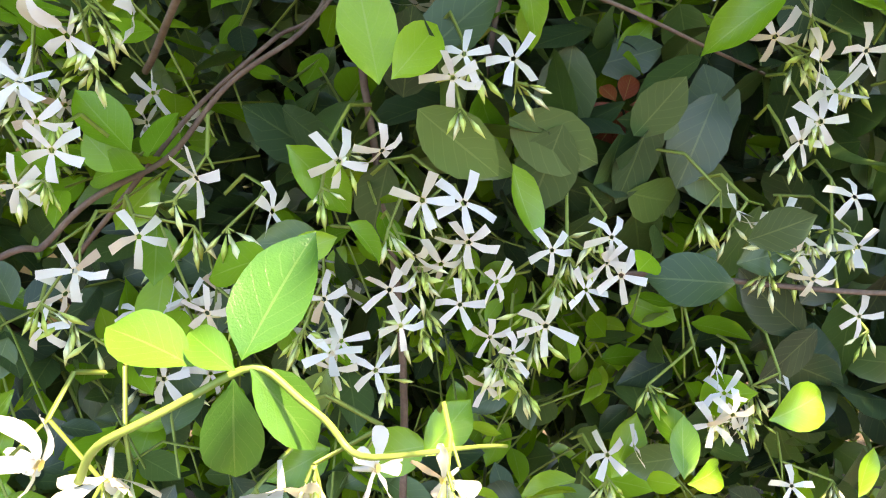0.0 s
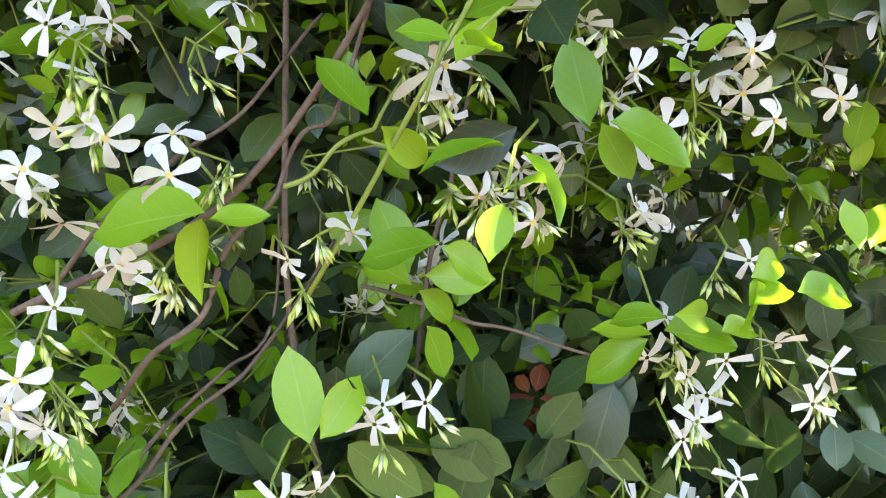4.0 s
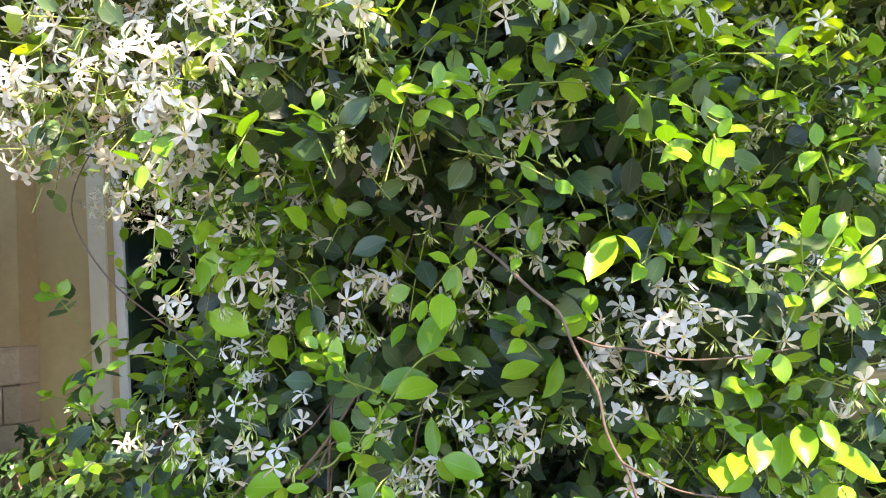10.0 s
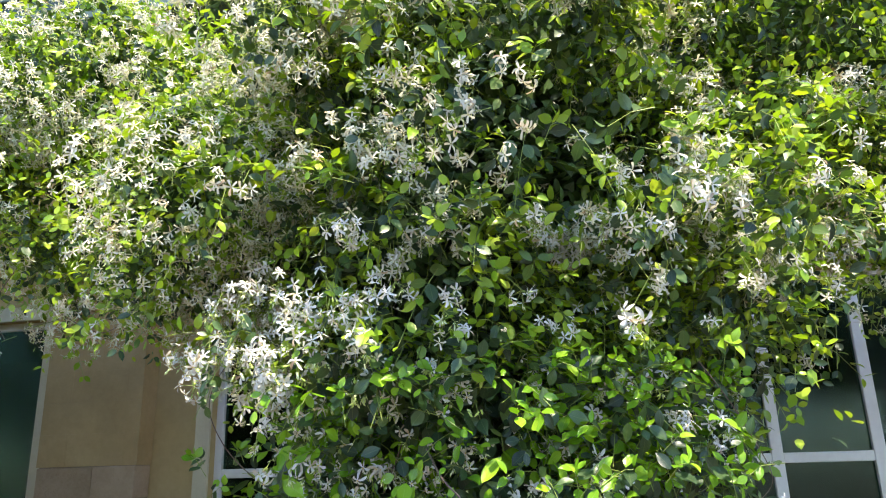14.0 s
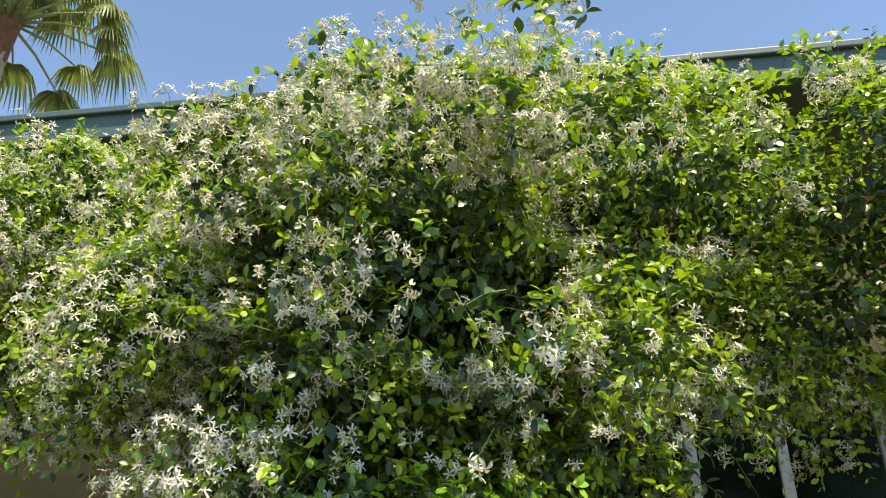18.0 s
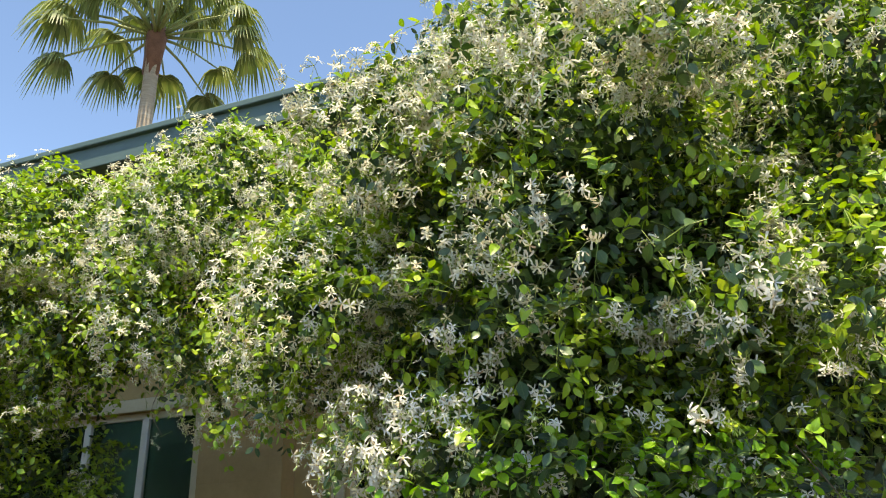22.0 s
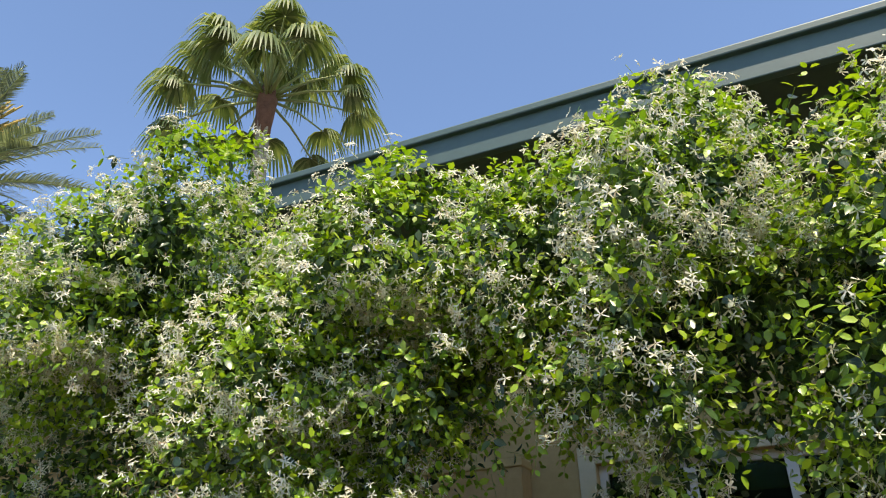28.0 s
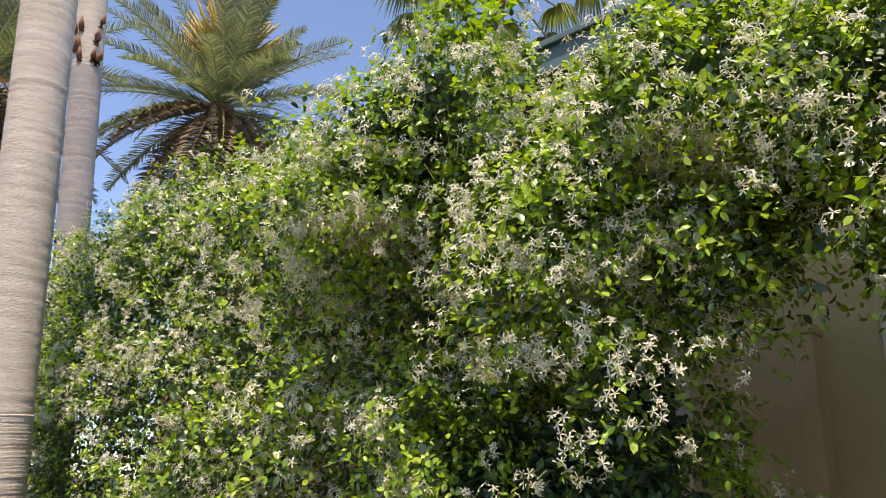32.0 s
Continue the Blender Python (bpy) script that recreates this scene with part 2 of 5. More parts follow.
def glass_material():
    m, t, p = material("tinted_glass")
    t.nodes.remove(p)
    gl = t.nodes.new("ShaderNodeBsdfGlossy")
    gl.inputs["Roughness"].default_value = 0.16
    gl.inputs["Color"].default_value = (0.42, 0.54, 0.47, 1)
    tr = t.nodes.new("ShaderNodeBsdfTransparent")
    tr.inputs["Color"].default_value = (0.38, 0.55, 0.46, 1)
    fr = node(t, "ShaderNodeFresnel", IOR=1.5)
    ms = t.nodes.new("ShaderNodeMixShader")
    t.links.new(fr.outputs[0], ms.inputs[0])
    t.links.new(tr.outputs[0], ms.inputs[1])
    t.links.new(gl.outputs[0], ms.inputs[2])
    t.links.new(ms.outputs[0], t.nodes["Material Output"].inputs["Surface"])
    return m


GLASS = glass_material()


# ---- mesh helpers ----
def link_mesh(name, verts, tris, mat, parent=None, uv=None, label="", kind="", smooth=False):
    me = bpy.data.meshes.new(name)
    v, f = np.asarray(verts, np.float32).reshape(-1, 3), np.asarray(tris, np.int32)
    k = f.shape[1]
    me.vertices.add(len(v))
    me.vertices.foreach_set("co", v.ravel())
    me.loops.add(f.size)
    me.loops.foreach_set("vertex_index", f.ravel())
    me.polygons.add(len(f))
    me.polygons.foreach_set("loop_start", np.arange(0, f.size, k, dtype=np.int32))
    me.polygons.foreach_set("loop_total", np.full(len(f), k, np.int32))
    if smooth:
        me.polygons.foreach_set("use_smooth", np.ones(len(f), bool))
    if uv is not None:
        layer = me.uv_layers.new(name="UVMap")
        layer.data.foreach_set("uv", np.asarray(uv, np.float32)[f.ravel()].ravel())
    me.materials.append(mat)
    me.update()
    me.validate()
    ob = new(name, me)
    if parent is not None:
        ob.parent = parent
    return tagged(ob, label, "", "", kind)


def part(name, bm, mat, parent=None, label="", smooth=False):
    me = bpy.data.meshes.new(name)
    bm.to_mesh(me)
    bm.free()
    me.materials.append(mat)
    if smooth:
        me.polygons.foreach_set("use_smooth", np.ones(len(me.polygons), bool))
    ob = new(name, me)
    if parent is not None:
        ob.parent = parent
    return tagged(ob, label)


def box(lo, hi, bevel=0.0, bm=None):
    bm = bm or bmesh.new()
    m = Matrix.Translation((Vector(lo) + Vector(hi)) / 2) @ Matrix.Diagonal((*(Vector(hi) - Vector(lo)), 1))
    geo = bmesh.ops.create_cube(bm, size=1.0, matrix=m)
    if bevel:
        es = list({e for v in geo["verts"] for e in v.link_edges})
        bmesh.ops.bevel(bm, geom=es, offset=bevel, segments=2, affect="EDGES", profile=0.5)
    return bm


def tube(path, radii, sides=6):
    """Vertices and triangles of a closed tube along a path."""
    p = np.asarray(path, float)
    r = np.broadcast_to(np.asarray(radii, float), (len(p),))
    d = np.gradient(p, axis=0)
    d /= np.linalg.norm(d, axis=1)[:, None] + 1e-9
    ref = np.where(np.abs(d[:, 2:3]) > 0.9, np.array([[1.0, 0, 0]]), np.array([[0, 0, 1.0]]))
    a = np.cross(d, ref)
    a /= np.linalg.norm(a, axis=1)[:, None] + 1e-9
    b = np.cross(d, a)
    th = np.linspace(0, 2 * np.pi, sides, endpoint=False)
    v = p[:, None] + r[:, None, None] * (np.cos(th)[None, :, None] * a[:, None] + np.sin(th)[None, :, None] * b[:, None])
    v = np.concatenate([v.reshape(-1, 3), p[:1], p[-1:]])
    n, f = len(p), []
    for i in range(n - 1):
        for j in range(sides):
            k = (j + 1) % sides
            q = (i * sides + j, i * sides + k, (i + 1) * sides + k, (i + 1) * sides + j)
            f += [(q[0], q[1], q[2]), (q[0], q[2], q[3])]
    for j in range(sides):
        k = (j + 1) % sides
        f += [(n * sides, k, j), (n * sides + 1, (n - 1) * sides + j, (n - 1) * sides + k)]
    return v, np.array(f)


def merge(pieces):
    vs, fs, base = [], [], 0
    for v, f in pieces:
        vs.append(v)
        fs.append(np.asarray(f) + base)
        base += len(v)
    return np.concatenate(vs), np.concatenate(fs)


def thing(name, label, category, at=(0, 0, 0), group="", kind=""):
    ob = new(name)
    ob.location = at
    ob.empty_display_size = 0.1
    return tagged(ob, label, category, group, kind)


def unit(a):
    return a / (np.linalg.norm(a, axis=-1, keepdims=True) + 1e-9)


# ---- leaf and flower pieces: length along y, face along z ----
def leaf_piece(stations, width, fold, curl, wave=0.0):
    v, uv, f = [], [], []
    for u, w in stations:
        z = -curl * u * u
        if w == 0:
            v.append((0, u, z))
            uv.append((0.5, u))
        else:
            h = w * width / 2
            v += [(-h, u, z + fold * h + wave * math.sin(9 * u)), (0, u, z), (h, u, z + fold * h + wave * math.sin(8 * u + 2))]
            uv += [(0, u), (0.5, u), (1, u)]
    n = len(stations) - 2
    f += [(0, 2, 1), (0, 3, 2)]
    for i in range(n - 1):
        a, b = 1 + 3 * i, 4 + 3 * i
        f += [(a, a + 1, b + 1), (a, b + 1, b), (a + 1, a + 2, b + 2), (a + 1, b + 2, b + 1)]
    a, e = 1 + 3 * (n - 1), 1 + 3 * n
    f += [(a, a + 1, e), (a + 1, a + 2, e)]
    return np.array(v, float), np.array(f), np.array(uv, float)


COARSE = ((0, 0), (0.24, 0.85), (0.62, 0.92), (1, 0))
MIDDLE = ((0, 0), (0.16, 0.64), (0.4, 1.0), (0.7, 0.82), (1, 0))
KITE = ((0, 0), (0.45, 1.0), (1, 0))
FINE = ((0, 0), (0.06, 0.2), (0.14, 0.52), (0.26, 0.82), (0.4, 0.98), (0.54, 1.0), (0.68, 0.88), (0.78, 0.66), (0.87, 0.4), (0.94, 0.16), (1.0, 0))
LEAVES = [leaf_piece(COARSE, 0.58, 0.2, 0.16), leaf_piece(COARSE, 0.52, 0.36, 0.3), leaf_piece(COARSE, 0.64, 0.1, 0.05)]
MIDDLE_LEAVES = [leaf_piece(MIDDLE, 0.58, 0.2, 0.16), leaf_piece(MIDDLE, 0.52, 0.36, 0.3), leaf_piece(MIDDLE, 0.62, 0.1, 0.05)]
INNER_LEAVES = [leaf_piece(((0, 0), (0.1, 0.46), (0.28, 0.86), (0.5, 1.0), (0.72, 0.84), (0.9, 0.38), (1, 0)), w, h, c, 0.015) for w, h, c in ((0.6, 0.2, 0.16), (0.54, 0.36, 0.3), (0.64, 0.1, 0.05))]
KITES = [leaf_piece(KITE, 0.62, 0.2, 0.2)]
NEAR_LEAVES = [leaf_piece(FINE, 0.6, 0.28, 0.2, 0.02), leaf_piece(FINE, 0.54, 0.42, 0.32, 0.03), leaf_piece(FINE, 0.66, 0.14, 0.08, 0.025), leaf_piece(FINE, 0.54, 0.3, -0.1, 0.02)]
LONG_LEAVES = [leaf_piece(FINE, 0.5, 0.45, 0.24, 0.025), leaf_piece(FINE, 0.46, 0.6, 0.36, 0.03), leaf_piece(FINE, 0.56, 0.32, 0.12, 0.03), leaf_piece(FINE, 0.5, 0.4, -0.14, 0.02)]


def flower_piece(fine, lift, seed, rows=None):
    """A five-lobed pinwheel with a short tube; radius 1. Each lobe widens to a slanting end, twists and bends back."""
    rng = np.random.default_rng(seed)
    outline = [(0.09, -0.06, 0.06), (0.25, -0.1, 0.1), (0.45, -0.14, 0.18), (0.65, -0.175, 0.27), (0.82, -0.165, 0.34), (0.93, -0.09, 0.355), (1.0, 0.03, 0.31), (1.02, 0.14, 0.24)] if fine else [(0.08, -0.07, 0.07), (0.55, -0.12, 0.17), (0.98, -0.06, 0.27)]
    outline = rows or outline
    v, f, uv = [], [], []
    for k in range(5):
        a = 2 * math.pi * k / 5 + rng.normal(0, 0.12)
        b, li, le = len(v), lift + rng.normal(0, 0.16), 1 + rng.normal(0, 0.1)
        twist, sway = rng.normal(0.45, 0.2), rng.normal(0, 0.12)
        for i, (r, lo, hi) in enumerate(outline):
            z = li * r ** 2.2 + 0.06 + 0.08 * math.sin(3 * r)
            c, s = math.cos(a + sway * r), math.sin(a + sway * r)
            mid = (lo + hi) / 2
            ws = (lo, mid, hi) if fine else (lo, hi)
            for w in ws:
                x, y = r * le, mid + (w - mid) * math.cos(twist * r)
                dz = -(w - mid) * math.sin(twist * r) - (0.09 * r if fine and w == mid else 0.0) + (0.03 * math.sin(11 * r + k) if fine and w == hi else 0.0)
                v.append((c * x - s * y, s * x + c * y, z + dz))
                uv.append((0.5, r))
            n = len(ws)
            if i:
                for q in range(b + n * (i - 1), b + n * i - 1):
                    f += [(q, q + n, q + 1), (q + 1, q + n, q + n + 1)]
    if not fine:
        return np.array(v), np.array(f), np.array(uv)
    b, n = len(v), 5
    for j in range(n):
        a = 2 * math.pi * j / n
        v += [(0.11 * math.cos(a), 0.11 * math.sin(a), 0.07), (0.06 * math.cos(a), 0.06 * math.sin(a), -0.6)]
        uv += [(0.5, 0.05), (0.5, 0.5)]
    for j in range(n):
        k = (j + 1) % n
        f += [(b + 2 * j, b + 2 * k, b + 2 * k + 1), (b + 2 * j, b + 2 * k + 1, b + 2 * j + 1)]
    e = len(v)
    for j in range(n):
        a = 2 * math.pi * j / n
        v.append((0.13 * math.cos(a), 0.13 * math.sin(a), 0.15))
        uv.append((0.5, 0.04))
    v.append((0, 0, 0.13))
    uv.append((0.5, 0.0))
    for j in range(n):
        f.append((e + j, e + (j + 1) % n, e + n))
    return np.array(v), np.array(f), np.array(uv)


FLOWERS = [flower_piece(False, 0.0, 1), flower_piece(False, -0.35, 2), flower_piece(False, 0.25, 3)]
FAR_FLOWERS = [flower_piece(False, z, s, [(0.08, -0.06, 0.06), (0.97, -0.1, 0.23)]) for z, s in ((0.0, 8), (-0.3, 9), (0.2, 10))]
NEAR_FLOWERS = [flower_piece(True, z, k) for z, k in ((0.0, 4), (-0.45, 5), (0.3, 6), (-0.2, 7), (-0.75, 13), (0.15, 14))]


def spindle(sides, rings):
    v = [(0, 0, 0)]
    for y, r in rings:
        v += [(r * math.cos(2 * math.pi * j / sides), y, r * math.sin(2 * math.pi * j / sides)) for j in range(sides)]
    v.append((0, 1, 0))
    f = [(0, 1 + (j + 1) % sides, 1 + j) for j in range(sides)]
    for i in range(len(rings) - 1):
        a, b = 1 + i * sides, 1 + (i + 1) * sides
        for j in range(sides):
            k = (j + 1) % sides
            f += [(a + j, a + k, b + k), (a + j, b + k, b + j)]
    a = 1 + (len(rings) - 1) * sides
    f += [(a + j, a + (j + 1) % sides, len(v) - 1) for j in range(sides)]
    return np.array(v, float), np.array(f), np.tile([0.5, 0.5], (len(v), 1))


BUD_PIECE = spindle(3, ((0.55, 0.12),))
NEAR_BUD = spindle(5, ((0.05, 0.17), (0.2, 0.1), (0.62, 0.17)))
STEM_PIECE = (np.array([(math.cos(a), y, math.sin(a)) for y in (0, 1) for a in (0, 2.09, 4.19)]), np.array([(0, 1, 4), (0, 4, 3), (1, 2, 5), (1, 5, 4), (2, 0, 3), (2, 3, 5)]), np.tile([0.5, 0.5], (6, 1)))


def frames(at, along, face, size):
    """Poses (n, 3, 4) of pieces: y along, z as near to face as can be, scaled by size (n,) or (n, 3)."""
    y = unit(along)
    x = unit(np.cross(y, face))
    z = np.cross(x, y)
    s = np.broadcast_to(size[:, None] if size.ndim == 1 else size, (len(at), 3))
    return np.stack([x * s[:, :1], y * s[:, 1:2], z * s[:, 2:], at], axis=2)


def spread(piece, fr):
    v, f, uv = piece
    out = np.einsum("nij,vj->nvi", fr[:, :, :3], v) + fr[:, None, :, 3]
    tri = f[None] + (np.arange(len(fr)) * len(v))[:, None, None]
    return out.reshape(-1, 3), tri.reshape(-1, 3), np.tile(uv, (len(fr), 1))


def crowd(name, pieces, fr, mat, parent, label, rng):
    """Many small pieces joined into one part, shared out among the variants."""
    if len(fr) == 0:
        return
    which = rng.integers(0, len(pieces), len(fr))
    vs, fs, us, base = [], [], [], 0
    for i, piece in enumerate(pieces):
        if (which == i).any():
            v, f, u = spread(piece, fr[which == i])
            vs.append(v), fs.append(f + base), us.append(u)
            base += len(v)
    link_mesh(name, np.concatenate(vs), np.concatenate(fs), mat, parent, np.concatenate(us), label, "stuff", smooth=True)


def singles(name, pieces, fr, mat, parent, rng, label=""):
    """Pieces that are objects of their own on shared meshes."""
    meshes = []
    for i, (v, f, uv) in enumerate(pieces):
        ob = link_mesh(name, v, f, mat, parent, uv, label, smooth=True)
        meshes.append(ob.data)
        bpy.data.objects.remove(ob)
    for i, m in enumerate(fr):
        ob = new(name, meshes[rng.integers(0, len(meshes))])
        ob.parent = parent
        ob.matrix_basis = Matrix([*map(list, m), [0, 0, 0, 1]])
        if label:
            tagged(ob, label)


# ---- the vine: soft solids that its leaves and flowers cover ----
def patchy(p, seed, scale=2.2):
    rng = np.random.default_rng(seed)
    return sum(np.sin(p @ rng.normal(0, scale, 3) + rng.uniform(0, 6.28)) for _ in range(6)) / 6


class Solid:
    """A union of rounded boxes and ellipsoids with an uneven surface."""

    def __init__(self, boxes=(), balls=(), rough=1.0, seed=0, hollow=0.0, above=-9.0, pits=()):
        self.pits = pits
        self.hollow, self.seed, self.above = hollow, seed, above
        self.boxes, self.balls, self.rough = boxes, balls, rough
        rng = np.random.default_rng(seed)
        self.w = [(rng.normal(0, f, 3), rng.uniform(0, 6.28), a) for f, a in ((3, 0.045), (3.5, 0.045), (6, 0.045), (7, 0.045), (9, 0.045), (12, 0.04), (15, 0.035), (18, 0.03), (24, 0.02), (28, 0.015))]

    def far(self, p):
        d = np.full(len(p), 9.0)
        for c, h, r in self.boxes:
            q = np.abs(p - c) - (np.array(h) - r)
            d = self.soft(d, np.linalg.norm(np.maximum(q, 0), axis=1) + np.minimum(q.max(axis=1), 0) - r)
        for c, r in self.balls:
            r = np.array(r)
            d = self.soft(d, (np.linalg.norm((p - c) / r, axis=1) - 1) * r.min())
        for k, ph, a in self.w:
            d = d + self.rough * a * np.sin(p @ k + ph)
        d = d + self.cut(p)
        for c, r in self.pits:
            r = np.array(r)
            d = np.maximum(d, (1 - np.linalg.norm((p - c) / r, axis=1)) * r.min())
        return d

    def cut(self, p):
        """Depth of the hollows between the leafy cushions."""
        return np.minimum(self.hollow * np.clip(-0.1 - patchy(p, self.seed + 90, np.array([4.5, 4.5, 7.0])), 0, 1), 0.25 * self.hollow) * np.clip((p[:, 2] - self.above) / 0.25, 0, 1)

    @staticmethod
    def soft(a, b, k=0.15):
        h = np.clip(0.5 + 0.5 * (b - a) / k, 0, 1)
        return b * (1 - h) + a * h - k * h * (1 - h)

    def normal(self, p):
        e = 0.02
        return unit(np.stack([self.far(p + e * np.eye(3)[i]) - self.far(p - e * np.eye(3)[i]) for i in range(3)], axis=1))

    def shell(self, n, lo, hi, depth, rng, start=0.0):
        """n random places within depth under the surface, mostly on the sides that show."""
        got, count = [], 0
        while count < n:
            p = rng.uniform(lo, hi, (40000, 3))
            d = self.far(p)
            p = p[(d < -start) & (d > -depth)]
            nn = self.normal(p)
            keep = rng.random(len(p)) < np.where((nn[:, 1] > 0.35) & (nn[:, 2] < 0.5), 0.3, 1.0)
            got.append(p[keep])
            count += keep.sum()
        return np.concatenate(got)[:n]


UP = np.array([0, 0, 1.0])
SUNWARD = np.array(sdir)


def shoots(p, n, rng, nodes, length, leaf, droop=0.4, tender_share=0.5):
    """Leafy shoots: places of old and young leaves and of green stems."""
    k = len(p)
    d = unit(n * rng.uniform(0.3, 1.0, (k, 1)) + UP * rng.uniform(-0.3, 1.0, (k, 1)) + rng.normal(0, 0.5, (k, 3)))
    e1 = unit(np.cross(d, rng.normal(0, 1, (k, 3))))
    e2 = np.cross(d, e1)
    ln = length * rng.uniform(0.6, 1.4, k)
    old, young, stems = [], [], []
    tender = rng.random(k) < tender_share + 0.45 * np.clip(n[:, 2], 0, 1)
    prev = p
    for i in range(nodes):
        u = (i + 1) / nodes
        q = p + d * (ln * u)[:, None] - UP * (droop * ln * u * u)[:, None]
        seg = q - prev
        if i % 2 or i == nodes - 1:
            stems.append(frames(prev, seg, rng.normal(0, 1, (k, 3)), np.stack([np.full(k, 0.0009), np.linalg.norm(seg, axis=1), np.full(k, 0.0009)], axis=1)))
            prev = q
        for s in (-1, 1):
            az = (i % 2) * 1.57 + rng.normal(0, 0.4, k)
            side = s * (np.cos(az)[:, None] * e1 + np.sin(az)[:, None] * e2)
            along = unit(d * (0.35 + 0.5 * u) + side + rng.normal(0, 0.25, (k, 3)) - UP * 0.25)
            face = n * 0.5 + SUNWARD * 0.7 + rng.normal(0, 0.42, (k, 3))
            size = leaf * rng.uniform(0.7, 1.2, k) * (1.05 - 0.35 * u)
            fr = frames(q + along * 0.004, along, face, size)
            is_young = tender & (u > 0.4)
            keep = rng.random(k) < 0.9
            old.append(fr[keep & ~is_young])
            young.append(fr[keep & is_young])
    return np.concatenate(old), np.concatenate(young), np.concatenate(stems)


def cymes(p, n, rng, count, radius, buds, reach=(0.02, 0.06), wide=0.024):
    """Loose heads of flowers with buds on thin stalks."""
    k = len(p)
    out = unit(n + UP * 0.1 + rng.normal(0, 0.35, (k, 3)))
    head = p + out * rng.uniform(reach[0], reach[1], (k, 1))
    stems = [frames(p, head - p, rng.normal(0, 1, (k, 3)), np.stack([np.full(k, 0.0009), np.linalg.norm(head - p, axis=1), np.full(k, 0.0009)], axis=1))]
    flowers, green = [], []
    for i in range(count):
        keep = rng.random(k) < 0.75
        way = unit(out * 0.7 + rng.normal(0, 0.75, (k, 3)) - UP * 0.12)
        at = head + way * (wide * rng.uniform(0.6, 1.3, (k, 1)))
        face = unit(way + n * 0.4 + SUNWARD * 0.35 + rng.normal(0, 0.25, (k, 3)))
        ref = unit(np.cross(face, rng.normal(0, 1, (k, 3))))
        flowers.append(frames(at, ref, face, radius * rng.uniform(0.82, 1.15, k))[keep])
        stems.append(frames(head, at - head, face, np.stack([np.full(k, 0.0007), np.linalg.norm(at - head, axis=1), np.full(k, 0.0007)], axis=1))[keep])
    for i in range(buds):
        keep = rng.random(k) < 0.7
        way = unit(out * 0.5 + rng.normal(0, 0.6, (k, 3)) - UP * 0.7)
        at = head + way * 0.012 - UP * rng.uniform(0, 0.03, (k, 1))
        green.append(frames(at, way, rng.normal(0, 1, (k, 3)), np.stack([np.full(k, 0.0145)] * 3, axis=1) * rng.uniform(0.7, 1.3, (k, 1)))[keep])
        stems.append(frames(head, at - head, rng.normal(0, 1, (k, 3)), np.stack([np.full(k, 0.0006), np.linalg.norm(at - head, axis=1), np.full(k, 0.0006)], axis=1))[keep])
    return np.concatenate(flowers), np.concatenate(green) if green else np.zeros((0, 3, 4)), np.concatenate(stems)


def placed_cymes(heads, rng, radius=0.0134):
    """Flower heads of a given number of flowers at given places, each with one or two tight bunches of buds."""
    flowers, green, starts, ends, thick = [], [], [], [], []
    for x, y, z, count in heads:
        c = np.array([x, y, z])
        root = c + np.array([rng.normal(0, 0.015), 0.04, rng.uniform(0.0, 0.03)])
        knot = c + np.array([rng.normal(0, 0.004), 0.013, 0.008])
        elbow = (root + knot) / 2 + UP * 0.008
        spots = rng.normal(0, 1, (count, 3)) * np.array([1.0, 0.6, 0.85]) * 0.0115 * math.sqrt(max(count - 1, 0))
        face = unit(np.array([0.0, -1.0, 0.1]) + spots * 34 + rng.normal(0, 0.5, (count, 3)))
        at = c + spots
        turn = unit(np.cross(face, rng.normal(0, 1, (count, 3))))
        flowers.append(frames(at, turn, face, radius * rng.uniform(0.85, 1.12, count)))
        starts += [root, elbow] + [knot] * count
        ends += [elbow, knot] + list(at - face * 0.008)
        thick += [0.0011, 0.001] + [0.0007] * count
        for _ in range(1 + (count != 1)):
            bunch = knot + np.array([rng.normal(0, 0.012), rng.uniform(-0.014, 0.0), -rng.uniform(0.004, 0.024)])
            k = rng.integers(5, 10)
            way = unit(rng.normal(0, 0.55, (k, 3)) + np.array([0, -0.25, -1.0]))
            tips = bunch + way * rng.uniform(0.001, 0.008, (k, 1))
            green.append(frames(tips, way, rng.normal(0, 1, (k, 3)), 0.0122 * rng.uniform(0.65, 1.3, k)))
            starts += [knot] + [bunch] * k
            ends += [bunch] + list(tips)
            thick += [0.0009] + [0.0007] * k
    starts, ends, thick = np.array(starts), np.array(ends), np.array(thick)
    stems = frames(starts, ends - starts, rng.normal(0, 1, ends.shape), np.stack([thick, np.linalg.norm(ends - starts, axis=1), thick], axis=1))
    return np.concatenate(flowers), np.concatenate(green), stems


def inside(m, lo, hi):
    c = m[:, :, 3]
    return ((c > lo) & (c < hi)).all(axis=1)


